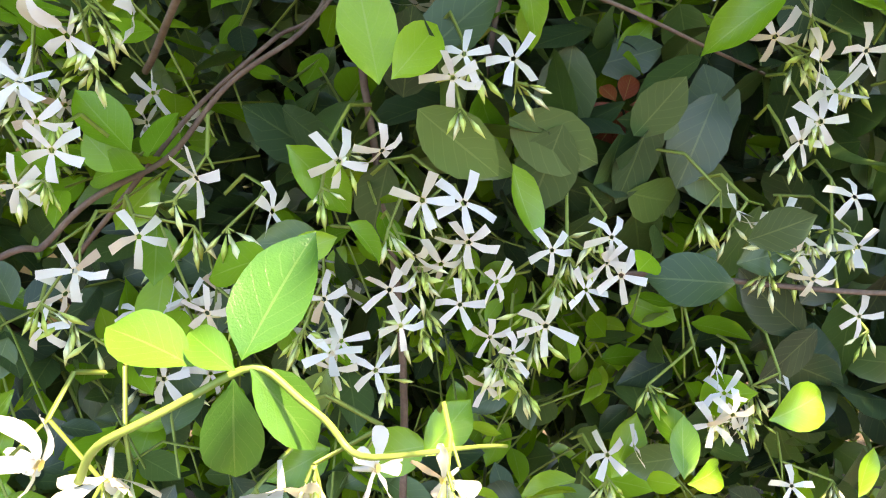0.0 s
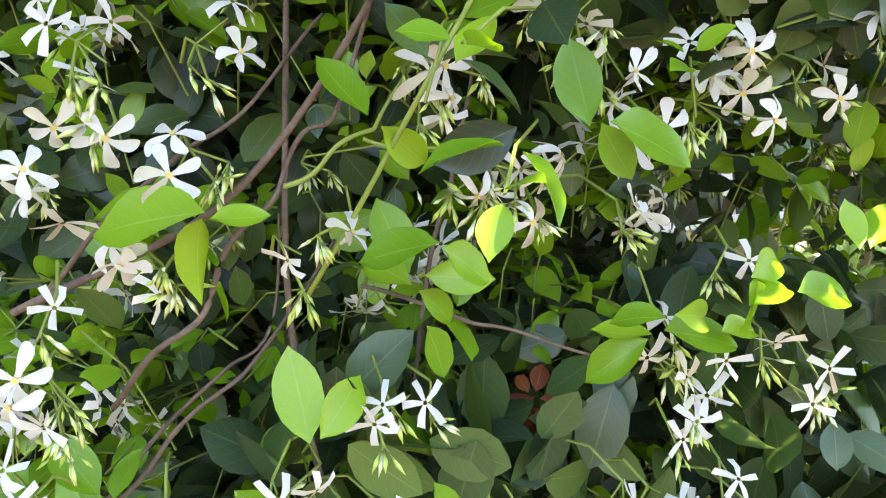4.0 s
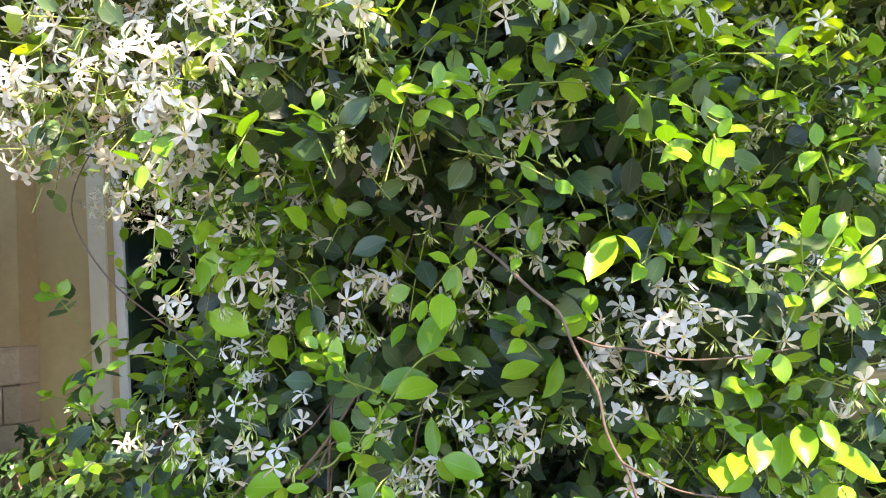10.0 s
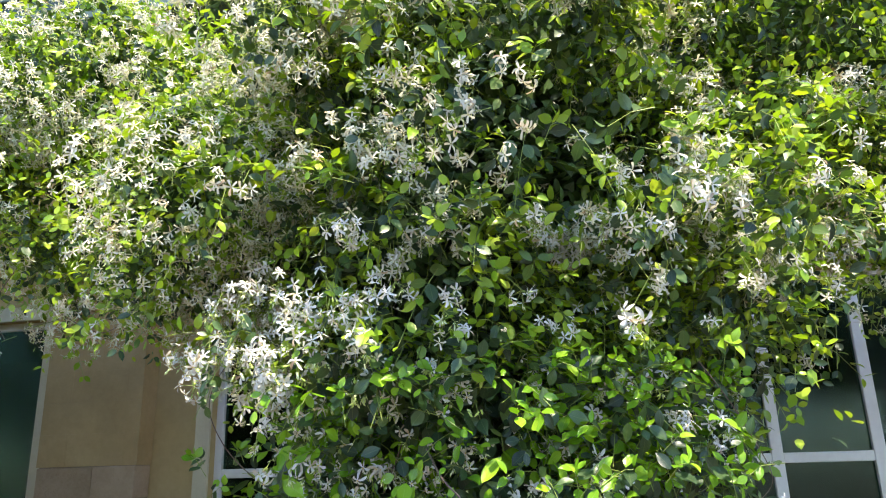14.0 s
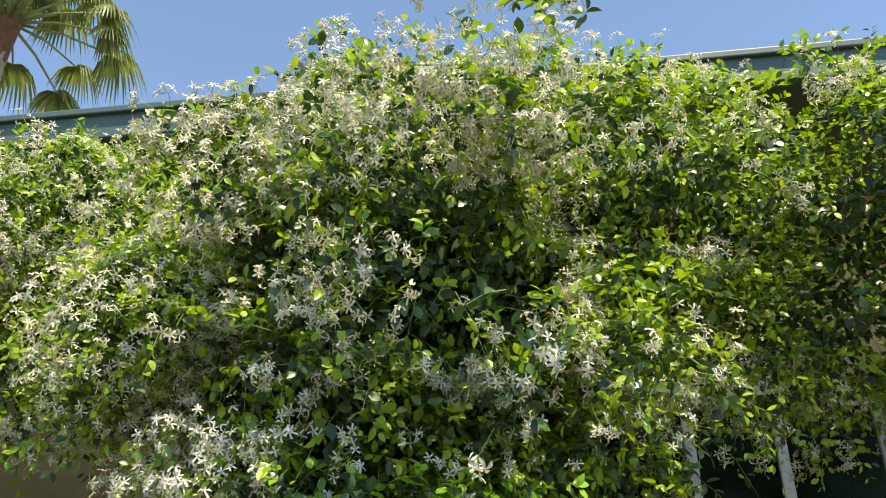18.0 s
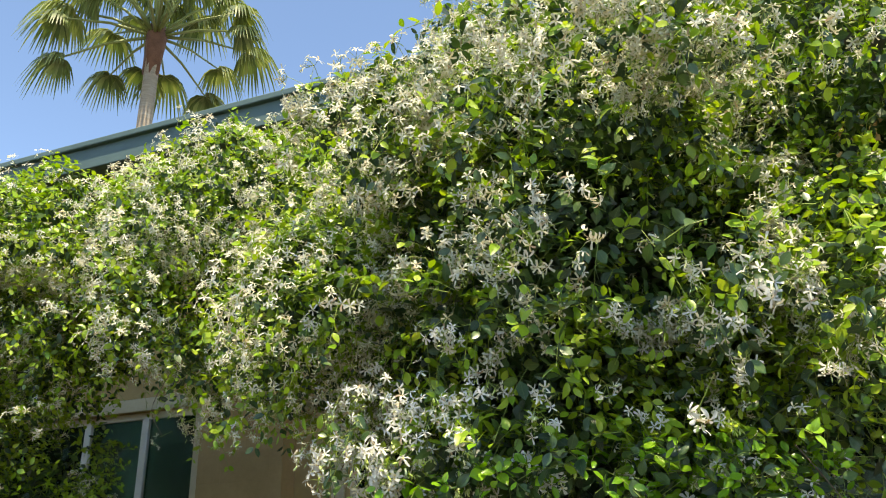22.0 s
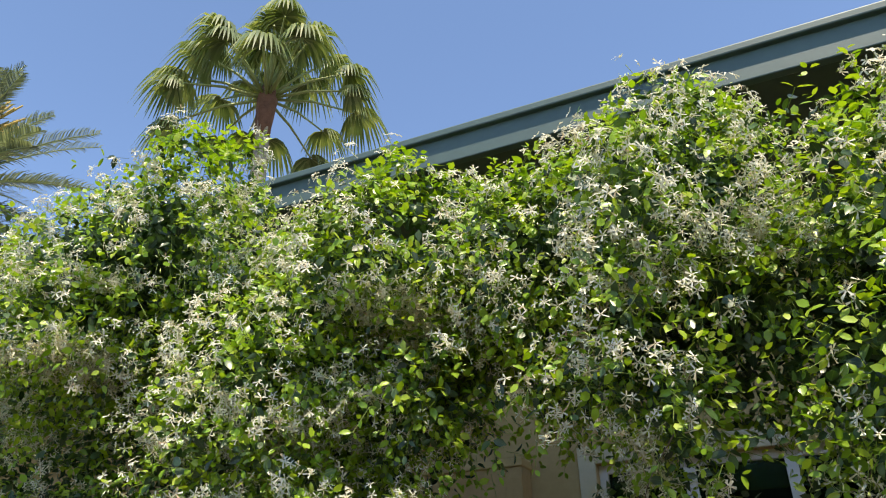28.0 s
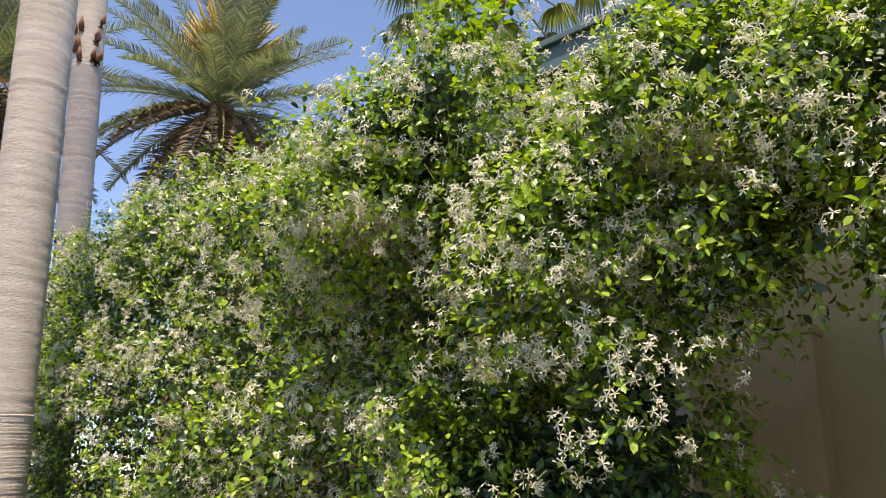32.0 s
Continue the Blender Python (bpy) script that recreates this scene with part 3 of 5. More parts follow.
def vine(name, label, solid, lo, hi, count, heads, seed, near=None, nodes=4, length=0.11, leaf=0.042, buds=3, bloom=0.0, inner=12000, spots=(), skip=None, likes=None, petal=0.0145):
    """One plant: leafy shoots in a shell, older leaves behind them, flower heads on top."""
    rng = np.random.default_rng(seed)
    ob = thing(name, label, "climbing plant", ((lo[0] + hi[0]) / 2, 0.8, 0))
    inv = -np.array(ob.location)
    p = solid.shell(count, lo, hi, 0.13, rng)
    p = p[((patchy(p, seed + 7, 8.0) > -0.19) & (solid.cut(p) < 0.06)) | (rng.random(len(p)) < 0.18)]
    old, young, stems = shoots(p, solid.normal(p), rng, nodes, length, leaf, tender_share=0.55 if near else 0.84)
    p = solid.shell(inner, lo, hi, 0.52 if near else 0.4, rng, 0.13 if near else 0.17)
    nn = solid.normal(p)
    deep = frames(p, rng.normal(0, 1, p.shape) - UP * 0.4, nn + rng.normal(0, 0.5, p.shape), leaf * 1.15 * rng.uniform(0.8, 1.25, len(p)))
    q = solid.shell(heads * 4, lo, hi, 0.05, rng)
    nn = solid.normal(q)
    keep = (nn[:, 1] < 0.5) & (rng.random(len(q)) < np.clip(0.35 + bloom + 0.9 * patchy(q, seed + 1) + (likes(q) if likes else 0), 0.04, 1))
    keep &= (patchy(q, seed + 7, 8.0) > -0.27) & (solid.cut(q) < 0.03) & ((nn[:, 2] < 0.6) | (rng.random(len(q)) < 0.05))
    if skip:
        keep &= ~((q > skip[0]) & (q < skip[1])).all(axis=1)
        keep &= (q[:, 0] > -0.24) | (q[:, 2] > 1.7)
    q, nn = q[keep][:heads], nn[keep][:heads]
    fl, bd, st = cymes(q + nn * 0.04, nn, rng, 6, petal, buds, wide=0.026)
    if near:
        q = solid.shell(120, near[0], near[1], 0.05, rng)
        q = q[solid.normal(q)[:, 1] < 0.0]
        _, bd3, st3 = placed_cymes([(*(a - np.array([0, 0.02, 0])), 0) for a in q], rng)
        bd, stems = np.concatenate([bd, bd3]), np.concatenate([stems, st, st3])
    else:
        stems = np.concatenate([stems[::2], st[:len(q)]])
    if near:
        tuft = solid.shell(700, near[0], near[1], 0.05, rng)
        tuft = tuft[(solid.normal(tuft)[:, 1] < -0.2) & (tuft[:, 2] > 1.33)][:240]
        more_old, more_young, more_stems = shoots(tuft - np.array([0, 0.03, 0]), np.tile([0.0, -0.8, 0.3], (len(tuft), 1)), rng, 3, 0.075, 0.038, tender_share=0.8)

        def open_front(a, share):
            """Thins what stands before the old leaves, where the placed sprays hang."""
            edge = 0.405 - 0.22 * np.clip((a[:, 2, 3] - 1.45) / 0.3, 0, 1)
            return a[(a[:, 2, 3] > 1.66) | (a[:, 1, 3] > edge) | ((a[:, 1, 3] > edge - 0.09) & (rng.random(len(a)) < share * (1 + 2 * np.clip((a[:, 2, 3] - 1.2) / 0.3, 0, 1))))]
        old, young, stems, fl, bd = (open_front(a, s) for a, s in ((old, 0.12), (young, 0.2), (stems, 0.0), (fl, 0.06), (bd, 0.1)))
        old, young, stems = np.concatenate([old, more_old]), np.concatenate([young, more_young]), np.concatenate([stems, more_stems])
    if spots:
        fl2, bd2, st2 = placed_cymes(spots, rng)
        fl, bd, stems = np.concatenate([fl, fl2]), np.concatenate([bd, bd2]), np.concatenate([stems, st2])
    for a in (old, young, stems, fl, bd, deep):
        a[:, :, 3] += inv
    if near:
        a, b = np.array(near[0]) + inv, np.array(near[1]) + inv
        groups = {"leaf": [old, NEAR_LEAVES, OLD, 300], "young_leaf": [young, NEAR_LEAVES, YOUNG, 200], "flower": [fl, NEAR_FLOWERS, PETAL, 300], "bud": [bd, [NEAR_BUD], BUD, 250]}
        for nm, (src, pieces, mat, limit) in groups.items():
            sel = np.flatnonzero(inside(src, a, b))
            sel = sel[np.argsort(src[sel, 1, 3])][:limit]
            singles(nm, pieces, src[sel], mat, ob, rng)
            groups[nm][0] = np.delete(src, sel, axis=0)
        old, young, fl, bd = (groups[k][0] for k in ("leaf", "young_leaf", "flower", "bud"))
        hub = inside(old, a, b - np.array([0, 0.3, 0]))
        crowd("leaf_mass", NEAR_LEAVES, old[hub], OLD, ob, "dark green leathery oval leaves", rng)
        old = old[~hub]
        hub = inside(young, a, b)
        crowd("young_leaf_mass", NEAR_LEAVES, young[hub], YOUNG, ob, "bright green young leaves", rng)
        young = young[~hub]
    crowd("leaf_mass", MIDDLE_LEAVES if near else LEAVES, old, OLD, ob, "dark green leathery oval leaves", rng)
    if near:
        hub = inside(deep, a, b - np.array([0, 0.15, 0]))
        crowd("inner_leaf_mass", INNER_LEAVES, deep[hub], OLD, ob, "older dark leaves deep in the plant", rng)
        deep = deep[~hub]
    crowd("inner_leaf_mass", KITES, deep, OLD, ob, "older dark leaves deep in the plant", rng)
    crowd("young_leaf_mass", MIDDLE_LEAVES if near else LEAVES, young, SUNLIT_YOUNG, ob, "bright yellow-green young leaves", rng)
    if near:
        low = fl[:, 2, 3] < 2.0
        crowd("blossom", FLOWERS, fl[low], PETAL, ob, "white five-petalled pinwheel flowers", rng)
        fl = fl[~low]
    crowd("blossom", FLOWERS if near else FAR_FLOWERS, fl, SUNLIT_PETAL, ob, "creamy white pinwheel flowers", rng)
    crowd("bud_mass", [BUD_PIECE], bd, BUD, ob, "pale green pointed buds", rng)
    crowd("twig_mass", [STEM_PIECE], stems, TWIG, ob, "thin green twigs", rng)
    return ob


def sprouts(ob, solid, lo, hi, count, seed, length=0.22):
    """Long loose shoots that rise out of the top."""
    rng = np.random.default_rng(seed)
    p = solid.shell(count * 30, lo, hi, 0.05, rng)
    p = p[solid.normal(p)[:, 2] > 0.75][:count]
    old, young, stems = shoots(p, np.tile(UP, (len(p), 1)) * 2.2, rng, 7, length, 0.042, 0.12)
    inv = -np.array(ob.location)
    for a in (old, young, stems):
        a[:, :, 3] += inv
    crowd("sprout_leaf_mass", LEAVES, np.concatenate([old, young]), SUNLIT_YOUNG, ob, "young leaves on long loose shoots", rng)
    crowd("sprout_mass", [STEM_PIECE], stems, TWIG, ob, "long green shoots rising from the top", rng)


def woody_stems(ob, solid, feet, rng, top, thick=0.004, bend=0.05):
    """Brown stems that climb from the soil."""
    for x, y in feet:
        p, path = np.array([x, y, 0.0]), []
        d = unit(np.array([rng.normal(0, 0.15), rng.normal(0, 0.1), 1.0]))
        while p[2] < top and len(path) < 60:
            path.append(p.copy())
            d = unit(d + rng.normal(0, bend * 3, 3) + np.array([0, 0, 0.12]))
            p = p + d * 0.07
            if solid.far(p[None])[0] > 0.01:
                break
            if solid.far(p[None])[0] > -0.07:
                d = unit(d - solid.normal(p[None])[0] * 0.7)
        if len(path) > 4:
            v, f = tube(np.array(path) - np.array(ob.location), np.linspace(thick * rng.uniform(0.8, 1.6), thick * 0.5, len(path)))
            link_mesh("stem", v, f, BARK, ob, label="brown woody stem", smooth=True)


COLUMN = Solid([((0.17, 0.82, 0.95), (0.4, 0.42, 1.0), 0.25)],
               [((0.24, 0.72, 1.72), (0.36, 0.46, 0.6)), ((-0.22, 0.62, 0.98), (0.28, 0.26, 0.26)), ((0.56, 0.3, 1.45), (0.17, 0.14, 0.15)), ((0.66, 0.45, 1.62), (0.14, 0.18, 0.24)),
                ((0.42, 0.68, 2.2), (0.6, 0.5, 0.62)), ((0.23, 0.52, 2.02), (0.33, 0.48, 0.26)), ((0.33, 0.5, 2.5), (0.46, 0.48, 0.28)), ((0.6, 0.4, 2.36), (0.2, 0.36, 0.34)), ((0.33, 0.8, 2.7), (0.52, 0.45, 0.46))],
               rough=1.25, seed=3, hollow=0.6, above=1.6,
               pits=(((0.53, 0.16, 2.0), (0.12, 0.28, 0.11)), ((0.62, 0.16, 1.86), (0.14, 0.3, 0.08)), ((0.82, 0.22, 2.15), (0.07, 0.3, 0.2)), ((0.08, 0.16, 2.58), (0.09, 0.26, 0.06))))
BAND_WEST = Solid([((-1.25, 0.92, 2.53), (1.3, 0.4, 0.41), 0.25)], [((-0.7, 0.7, 2.3), (0.5, 0.42, 0.34))], rough=1.0, seed=4, hollow=0.6, pits=(((-1.22, 0.6, 2.1), (0.2, 0.5, 0.13)), ((-1.66, 0.48, 2.53), (0.16, 0.26, 0.07))))
BAND_EAST = Solid([((2.4, 0.84, 2.565), (1.7, 0.42, 0.515), 0.32)], [((0.98, 0.68, 2.1), (0.32, 0.38, 0.34))], rough=1.1, seed=5, hollow=0.8, pits=(((0.82, 0.22, 2.15), (0.07, 0.3, 0.2)), ((1.21, 0.3, 2.38), (0.18, 0.26, 0.08))))
COLUMN_WEST = Solid([((-2.27, 0.9, 1.1), (0.52, 0.36, 1.1), 0.25)], [((-2.75, 0.74, 2.66), (0.72, 0.5, 0.5)), ((-2.05, 0.86, 2.6), (0.5, 0.44, 0.46)), ((-2.56, 0.4, 2.06), (0.32, 0.3, 0.28))], rough=1.1, seed=6, hollow=1.3,
                    pits=(((-2.6, 0.26, 2.46), (0.2, 0.26, 0.1)), ((-2.4, 0.4, 2.2), (0.2, 0.28, 0.12)), ((-1.7, 0.48, 2.5), (0.14, 0.26, 0.09)), ((-2.46, 0.4, 2.04), (0.12, 0.26, 0.12))))
HEDGE = Solid([((-5.5, 1.17, 1.74), (2.9, 0.45, 1.72), 0.35), ((-5.5, 1.06, 1.25), (2.9, 0.5, 1.3), 0.35)], rough=1.2, seed=7, hollow=0.9)

# places of flower heads on the front of the near post, with the number of flowers in each
LOW_HEADS_A = [
    (-0.135, 0.34, 1.103, 2), (-0.129, 0.329, 1.171, 1), (-0.117, 0.319, 1.212, 1), (-0.114, 0.32, 1.197, 1), (-0.111, 0.327, 1.133, 1), (-0.11, 0.321, 1.185, 1),
    (-0.098, 0.317, 1.233, 2), (-0.093, 0.215, 1.099, 1), (-0.093, 0.315, 1.247, 2), (-0.085, 0.31, 1.338, 1), (-0.083, 0.311, 1.285, 1), (-0.083, 0.325, 1.146, 1),
    (-0.073, 0.215, 1.093, 1), (-0.072, 0.31, 1.367, 1), (-0.059, 0.329, 1.109, 1), (-0.055, 0.323, 1.17, 1), (-0.051, 0.31, 1.36, 1), (-0.044, 0.31, 1.306, 2),
    (-0.038, 0.311, 1.285, 1), (-0.027, 0.325, 1.153, 1), (-0.023, 0.215, 1.082, 1), (-0.011, 0.331, 1.088, 2), (-0.007, 0.329, 1.11, 1), (-0.006, 0.332, 1.075, 1),
    (0.004, 0.323, 1.173, 1)]
LOW_HEADS_B = [
    (0.006, 0.215, 1.084, 1), (0.014, 0.333, 1.071, 1), (0.023, 0.322, 1.177, 1), (0.023, 0.329, 1.112, 1), (0.024, 0.311, 1.294, 1), (0.027, 0.331, 1.093, 1),
    (0.029, 0.215, 1.077, 1), (0.036, 0.327, 1.128, 1), (0.04, 0.325, 1.153, 1), (0.053, 0.328, 1.124, 2), (0.055, 0.31, 1.303, 1), (0.056, 0.319, 1.206, 1),
    (0.056, 0.33, 1.101, 1), (0.059, 0.325, 1.15, 1), (0.061, 0.318, 1.215, 1), (0.061, 0.327, 1.132, 1), (0.068, 0.334, 1.057, 1), (0.07, 0.332, 1.083, 1),
    (0.081, 0.333, 1.073, 1), (0.083, 0.319, 1.212, 1), (0.098, 0.331, 1.086, 1), (0.101, 0.328, 1.124, 1), (0.118, 0.33, 1.102, 1), (0.12, 0.31, 1.315, 1),
    (0.12, 0.328, 1.119, 2)]
LOW_HEADS_C = [
    (0.13, 0.327, 1.128, 1), (0.138, 0.34, 0.992, 2), (0.139, 0.31, 1.326, 2), (0.147, 0.31, 1.298, 1), (0.148, 0.31, 1.318, 2), (0.19, 0.335, 1.052, 1),
    (0.193, 0.326, 1.136, 1), (0.203, 0.337, 1.029, 3), (0.205, 0.31, 1.296, 1), (0.209, 0.327, 1.13, 1), (0.217, 0.316, 1.238, 1), (0.218, 0.319, 1.208, 2),
    (0.218, 0.337, 1.026, 2), (0.222, 0.31, 1.341, 4), (0.224, 0.323, 1.168, 1), (0.232, 0.328, 1.12, 2), (0.233, 0.322, 1.177, 1), (0.234, 0.33, 1.101, 2),
    (0.236, 0.337, 1.03, 1), (0.24, 0.321, 1.19, 1), (0.241, 0.34, 0.974, 1), (0.25, 0.31, 1.345, 3), (0.252, 0.319, 1.209, 1), (0.257, 0.326, 1.138, 1),
    (0.264, 0.329, 1.111, 1)]
LOW_HEADS_D = [
    (0.269, 0.314, 1.263, 1), (0.27, 0.333, 1.073, 1), (0.284, 0.319, 1.213, 1), (0.305, 0.322, 1.175, 1), (0.317, 0.321, 1.194, 1)]
MIDDLE_HEADS_A = [
    (-0.305, 0.41, 1.346, 2), (-0.243, 0.395, 1.367, 3), (-0.16, 0.338, 1.359, 2), (-0.127, 0.252, 1.604, 3), (-0.125, 0.313, 1.39, 3), (-0.124, 0.271, 1.546, 3),
    (-0.111, 0.151, 1.749, 3), (-0.104, 0.189, 1.691, 2), (-0.104, 0.31, 1.35, 4), (-0.077, 0.219, 1.647, 3), (-0.065, 0.172, 1.717, 3), (-0.062, 0.27, 1.541, 2),
    (-0.062, 0.31, 1.4, 3), (-0.047, 0.273, 1.531, 1), (-0.03, 0.213, 1.655, 4), (-0.021, 0.237, 1.62, 4), (-0.021, 0.251, 1.598, 5), (-0.02, 0.31, 1.345, 2),
    (-0.01, 0.31, 1.395, 2), (-0.004, 0.264, 1.557, 4), (0.012, 0.168, 1.723, 2), (0.023, 0.201, 1.673, 3), (0.06, 0.253, 1.592, 1), (0.07, 0.284, 1.498, 2),
    (0.09, 0.291, 1.478, 2)]
MIDDLE_HEADS_B = [
    (0.097, 0.27, 1.539, 5), (0.098, 0.31, 1.381, 2), (0.106, 0.31, 1.364, 2), (0.108, 0.189, 1.692, 4), (0.117, 0.171, 1.719, 4), (0.119, 0.274, 1.528, 3),
    (0.141, 0.213, 1.655, 3), (0.163, 0.169, 1.721, 5), (0.163, 0.216, 1.651, 2), (0.163, 0.31, 1.404, 1), (0.182, 0.251, 1.596, 3), (0.188, 0.181, 1.703, 5),
    (0.188, 0.31, 1.396, 4), (0.189, 0.279, 1.514, 1), (0.196, 0.31, 1.378, 2), (0.214, 0.273, 1.533, 1), (0.227, 0.268, 1.547, 1), (0.227, 0.281, 1.508, 2),
    (0.26, 0.194, 1.684, 3), (0.279, 0.259, 1.574, 2), (0.281, 0.31, 1.382, 5), (0.286, 0.2, 1.675, 4), (0.295, 0.266, 1.552, 3), (0.319, 0.31, 1.361, 2),
    (0.321, 0.259, 1.572, 3)]
MIDDLE_HEADS_C = [
    (0.332, 0.184, 1.7, 4), (0.361, 0.295, 1.431, 2), (0.362, 0.298, 1.376, 2), (0.384, 0.273, 1.429, 2), (0.385, 0.275, 1.4, 3), (0.391, 0.265, 1.613, 1),
    (0.396, 0.29, 1.294, 3), (0.398, 0.253, 1.458, 3), (0.42, 0.24, 1.39, 1), (0.429, 0.231, 1.404, 3), (0.43, 0.258, 1.707, 2), (0.439, 0.221, 1.398, 1),
    (0.439, 0.239, 1.5, 3), (0.443, 0.225, 1.479, 4), (0.448, 0.207, 1.457, 4), (0.452, 0.293, 1.65, 3), (0.507, 0.304, 1.577, 4), (0.509, 0.205, 1.435, 4),
    (0.574, 0.305, 1.681, 2), (0.578, 0.243, 1.508, 5), (0.621, 0.305, 1.68, 2)]
HIGH_HEADS_A = [
    (-0.26, 0.217, 1.795, 3), (-0.19, 0.129, 1.851, 2), (-0.166, 0.164, 1.776, 2), (-0.16, 0.099, 1.864, 3), (-0.115, 0.087, 1.841, 2), (-0.067, 0.06, 1.884, 3),
    (-0.063, 0.158, 1.738, 3), (-0.028, 0.07, 1.865, 6), (-0.007, 0.093, 1.833, 6), (0.011, 0.111, 1.806, 6), (0.041, 0.088, 1.84, 6), (0.042, 0.148, 1.753, 2),
    (0.066, 0.104, 1.817, 6), (0.084, 0.076, 1.857, 6), (0.102, 0.095, 1.83, 6), (0.102, 0.113, 1.804, 6), (0.131, 0.103, 1.818, 5), (0.14, 0.079, 1.852, 6),
    (0.155, 0.108, 1.811, 5), (0.166, 0.074, 1.86, 5), (0.205, 0.069, 1.867, 5), (0.246, 0.205, 1.667, 3), (0.247, 0.169, 1.721, 4), (0.292, 0.104, 1.816, 4),
    (0.304, 0.123, 1.789, 4)]
HIGH_HEADS_B = [
    (0.393, 0.259, 1.481, 3), (0.43, 0.225, 1.46, 4), (0.45, 0.269, 1.721, 3), (0.473, 0.307, 1.652, 3), (0.547, 0.233, 1.499, 4), (0.55, 0.307, 1.646, 2),
    (0.596, 0.213, 1.47, 4), (0.601, 0.304, 1.694, 2), (0.604, 0.21, 1.381, 3), (0.655, 0.25, 1.779, 2), (0.655, 0.304, 1.69, 3), (0.705, 0.309, 1.612, 3),
    (0.795, 0.241, 1.792, 2), (0.8, 0.308, 1.594, 3)]
PLACED_HEADS = [h for h in LOW_HEADS_A + LOW_HEADS_B + LOW_HEADS_C + LOW_HEADS_D + MIDDLE_HEADS_A + MIDDLE_HEADS_B + MIDDLE_HEADS_C + HIGH_HEADS_A + HIGH_HEADS_B if h[0] > -0.28]

LABEL = "star jasmine with glossy leaves and white flowers, "
col = vine("jasmine_vine", LABEL + "covering a post", COLUMN, (-0.7, -0.2, 0.3), (1.4, 1.5, 3.8), 10500, 4600, 11, leaf=0.04, likes=lambda q: 0.1 + 0.3 * (q[:, 2] > 1.72) * (q[:, 0] < 0.25) + 0.28 * (q[:, 2] > 1.98) - 0.2 * (q[:, 2] < 1.95) * (q[:, 0] > 0.25), near=((-0.4, -0.2, 0.85), (0.9, 0.75, 1.75)), inner=34000,
           spots=PLACED_HEADS, skip=((-0.5, -0.2, 0.5), (0.9, 0.5, 1.3)))
woody_stems(col, COLUMN, [(x, y) for x in (-0.1, 0.0, 0.08, 0.16, 0.26, 0.38, 0.5) for y in (0.48, 0.55, 0.65, 0.8)], np.random.default_rng(5), 2.6)
sprouts(col, COLUMN, (-0.5, 0.1, 2.8), (1.0, 1.4, 3.8), 26, 31)
band = vine("jasmine_vine", LABEL + "hanging along a beam", BAND_WEST, (-2.9, 0.1, 1.8), (0.2, 1.5, 3.4), 9800, 2100, 12, bloom=0.3, leaf=0.034)
sprouts(band, BAND_WEST, (-2.6, 0.3, 2.5), (0.1, 1.4, 3.3), 60, 32, 0.15)
east = vine("jasmine_vine", LABEL + "hanging over a window", BAND_EAST, (0.5, 0.1, 1.6), (4.1, 1.5, 3.4), 9800, 2000, 13, leaf=0.035, bloom=0.2)
sprouts(east, BAND_EAST, (0.8, 0.3, 2.5), (4.0, 1.4, 3.3), 50, 33, 0.16)
west = vine("jasmine_vine", LABEL + "covering a second post", COLUMN_WEST, (-3.7, 0.0, 0.3), (-1.3, 1.4, 3.7), 9400, 2400, 14, inner=30000, bloom=0.25, leaf=0.034)
woody_stems(west, COLUMN_WEST, [(x, y) for x in (-2.6, -2.4, -2.25, -2.1) for y in (0.5, 0.75)], np.random.default_rng(6), 2.6)
sprouts(west, COLUMN_WEST, (-3.2, 0.2, 2.6), (-1.7, 1.3, 3.5), 34, 34, 0.15)
hedge = vine("jasmine_hedge", "long star jasmine hedge dotted with white flowers", HEDGE, (-8.6, 0.4, 0.8), (-2.4, 1.8, 4.0), 12500, 4300, 15, leaf=0.037, bloom=0.35, buds=1, inner=48000)
sprouts(hedge, HEDGE, (-8.4, 0.5, 3.0), (-2.6, 1.7, 3.8), 30, 35, 0.16)


def placed_leaves(name, spans, mat, parent, seed, lean=(0.0, -0.8, 0.6), label=""):
    """Single leaves from base to tip."""
    rng = np.random.default_rng(seed)
    s = np.array(spans)
    a, d = s[:, :3], s[:, 3:] - s[:, :3]
    fr = frames(a - np.array(parent.location), d, np.array(lean) + rng.normal(0, 0.25, a.shape), np.linalg.norm(d, axis=1) * 1.12)
    singles(name, LONG_LEAVES, fr, mat, parent, rng, label)


placed_leaves("young_leaf", [
    (0.023, 0.308, 1.204, 0.019, 0.329, 1.243), (0.028, 0.307, 1.206, 0.052, 0.321, 1.229), (0.005, 0.308, 1.148, 0.023, 0.315, 1.131), (-0.018, 0.330, 1.181, 0.009, 0.332, 1.151),
    (0.084, 0.332, 1.166, 0.092, 0.337, 1.131), (0.076, 0.361, 1.200, 0.085, 0.367, 1.167), (0.095, 0.346, 1.240, 0.102, 0.354, 1.219), (-0.090, 0.361, 1.180, -0.114, 0.383, 1.203),
    (-0.083, 0.359, 1.177, -0.073, 0.376, 1.197), (-0.065, 0.356, 1.175, -0.083, 0.370, 1.164), (-0.084, 0.358, 1.172, -0.117, 0.377, 1.172), (0.032, 0.311, 1.035, 0.057, 0.325, 1.052),
    (0.203, 0.306, 1.034, 0.244, 0.316, 1.038), (0.151, 0.290, 1.018, 0.157, 0.307, 1.038), (0.149, 0.289, 1.016, 0.138, 0.304, 1.012), (0.152, 0.289, 1.016, 0.180, 0.299, 1.015)], YOUNG, col, 51)
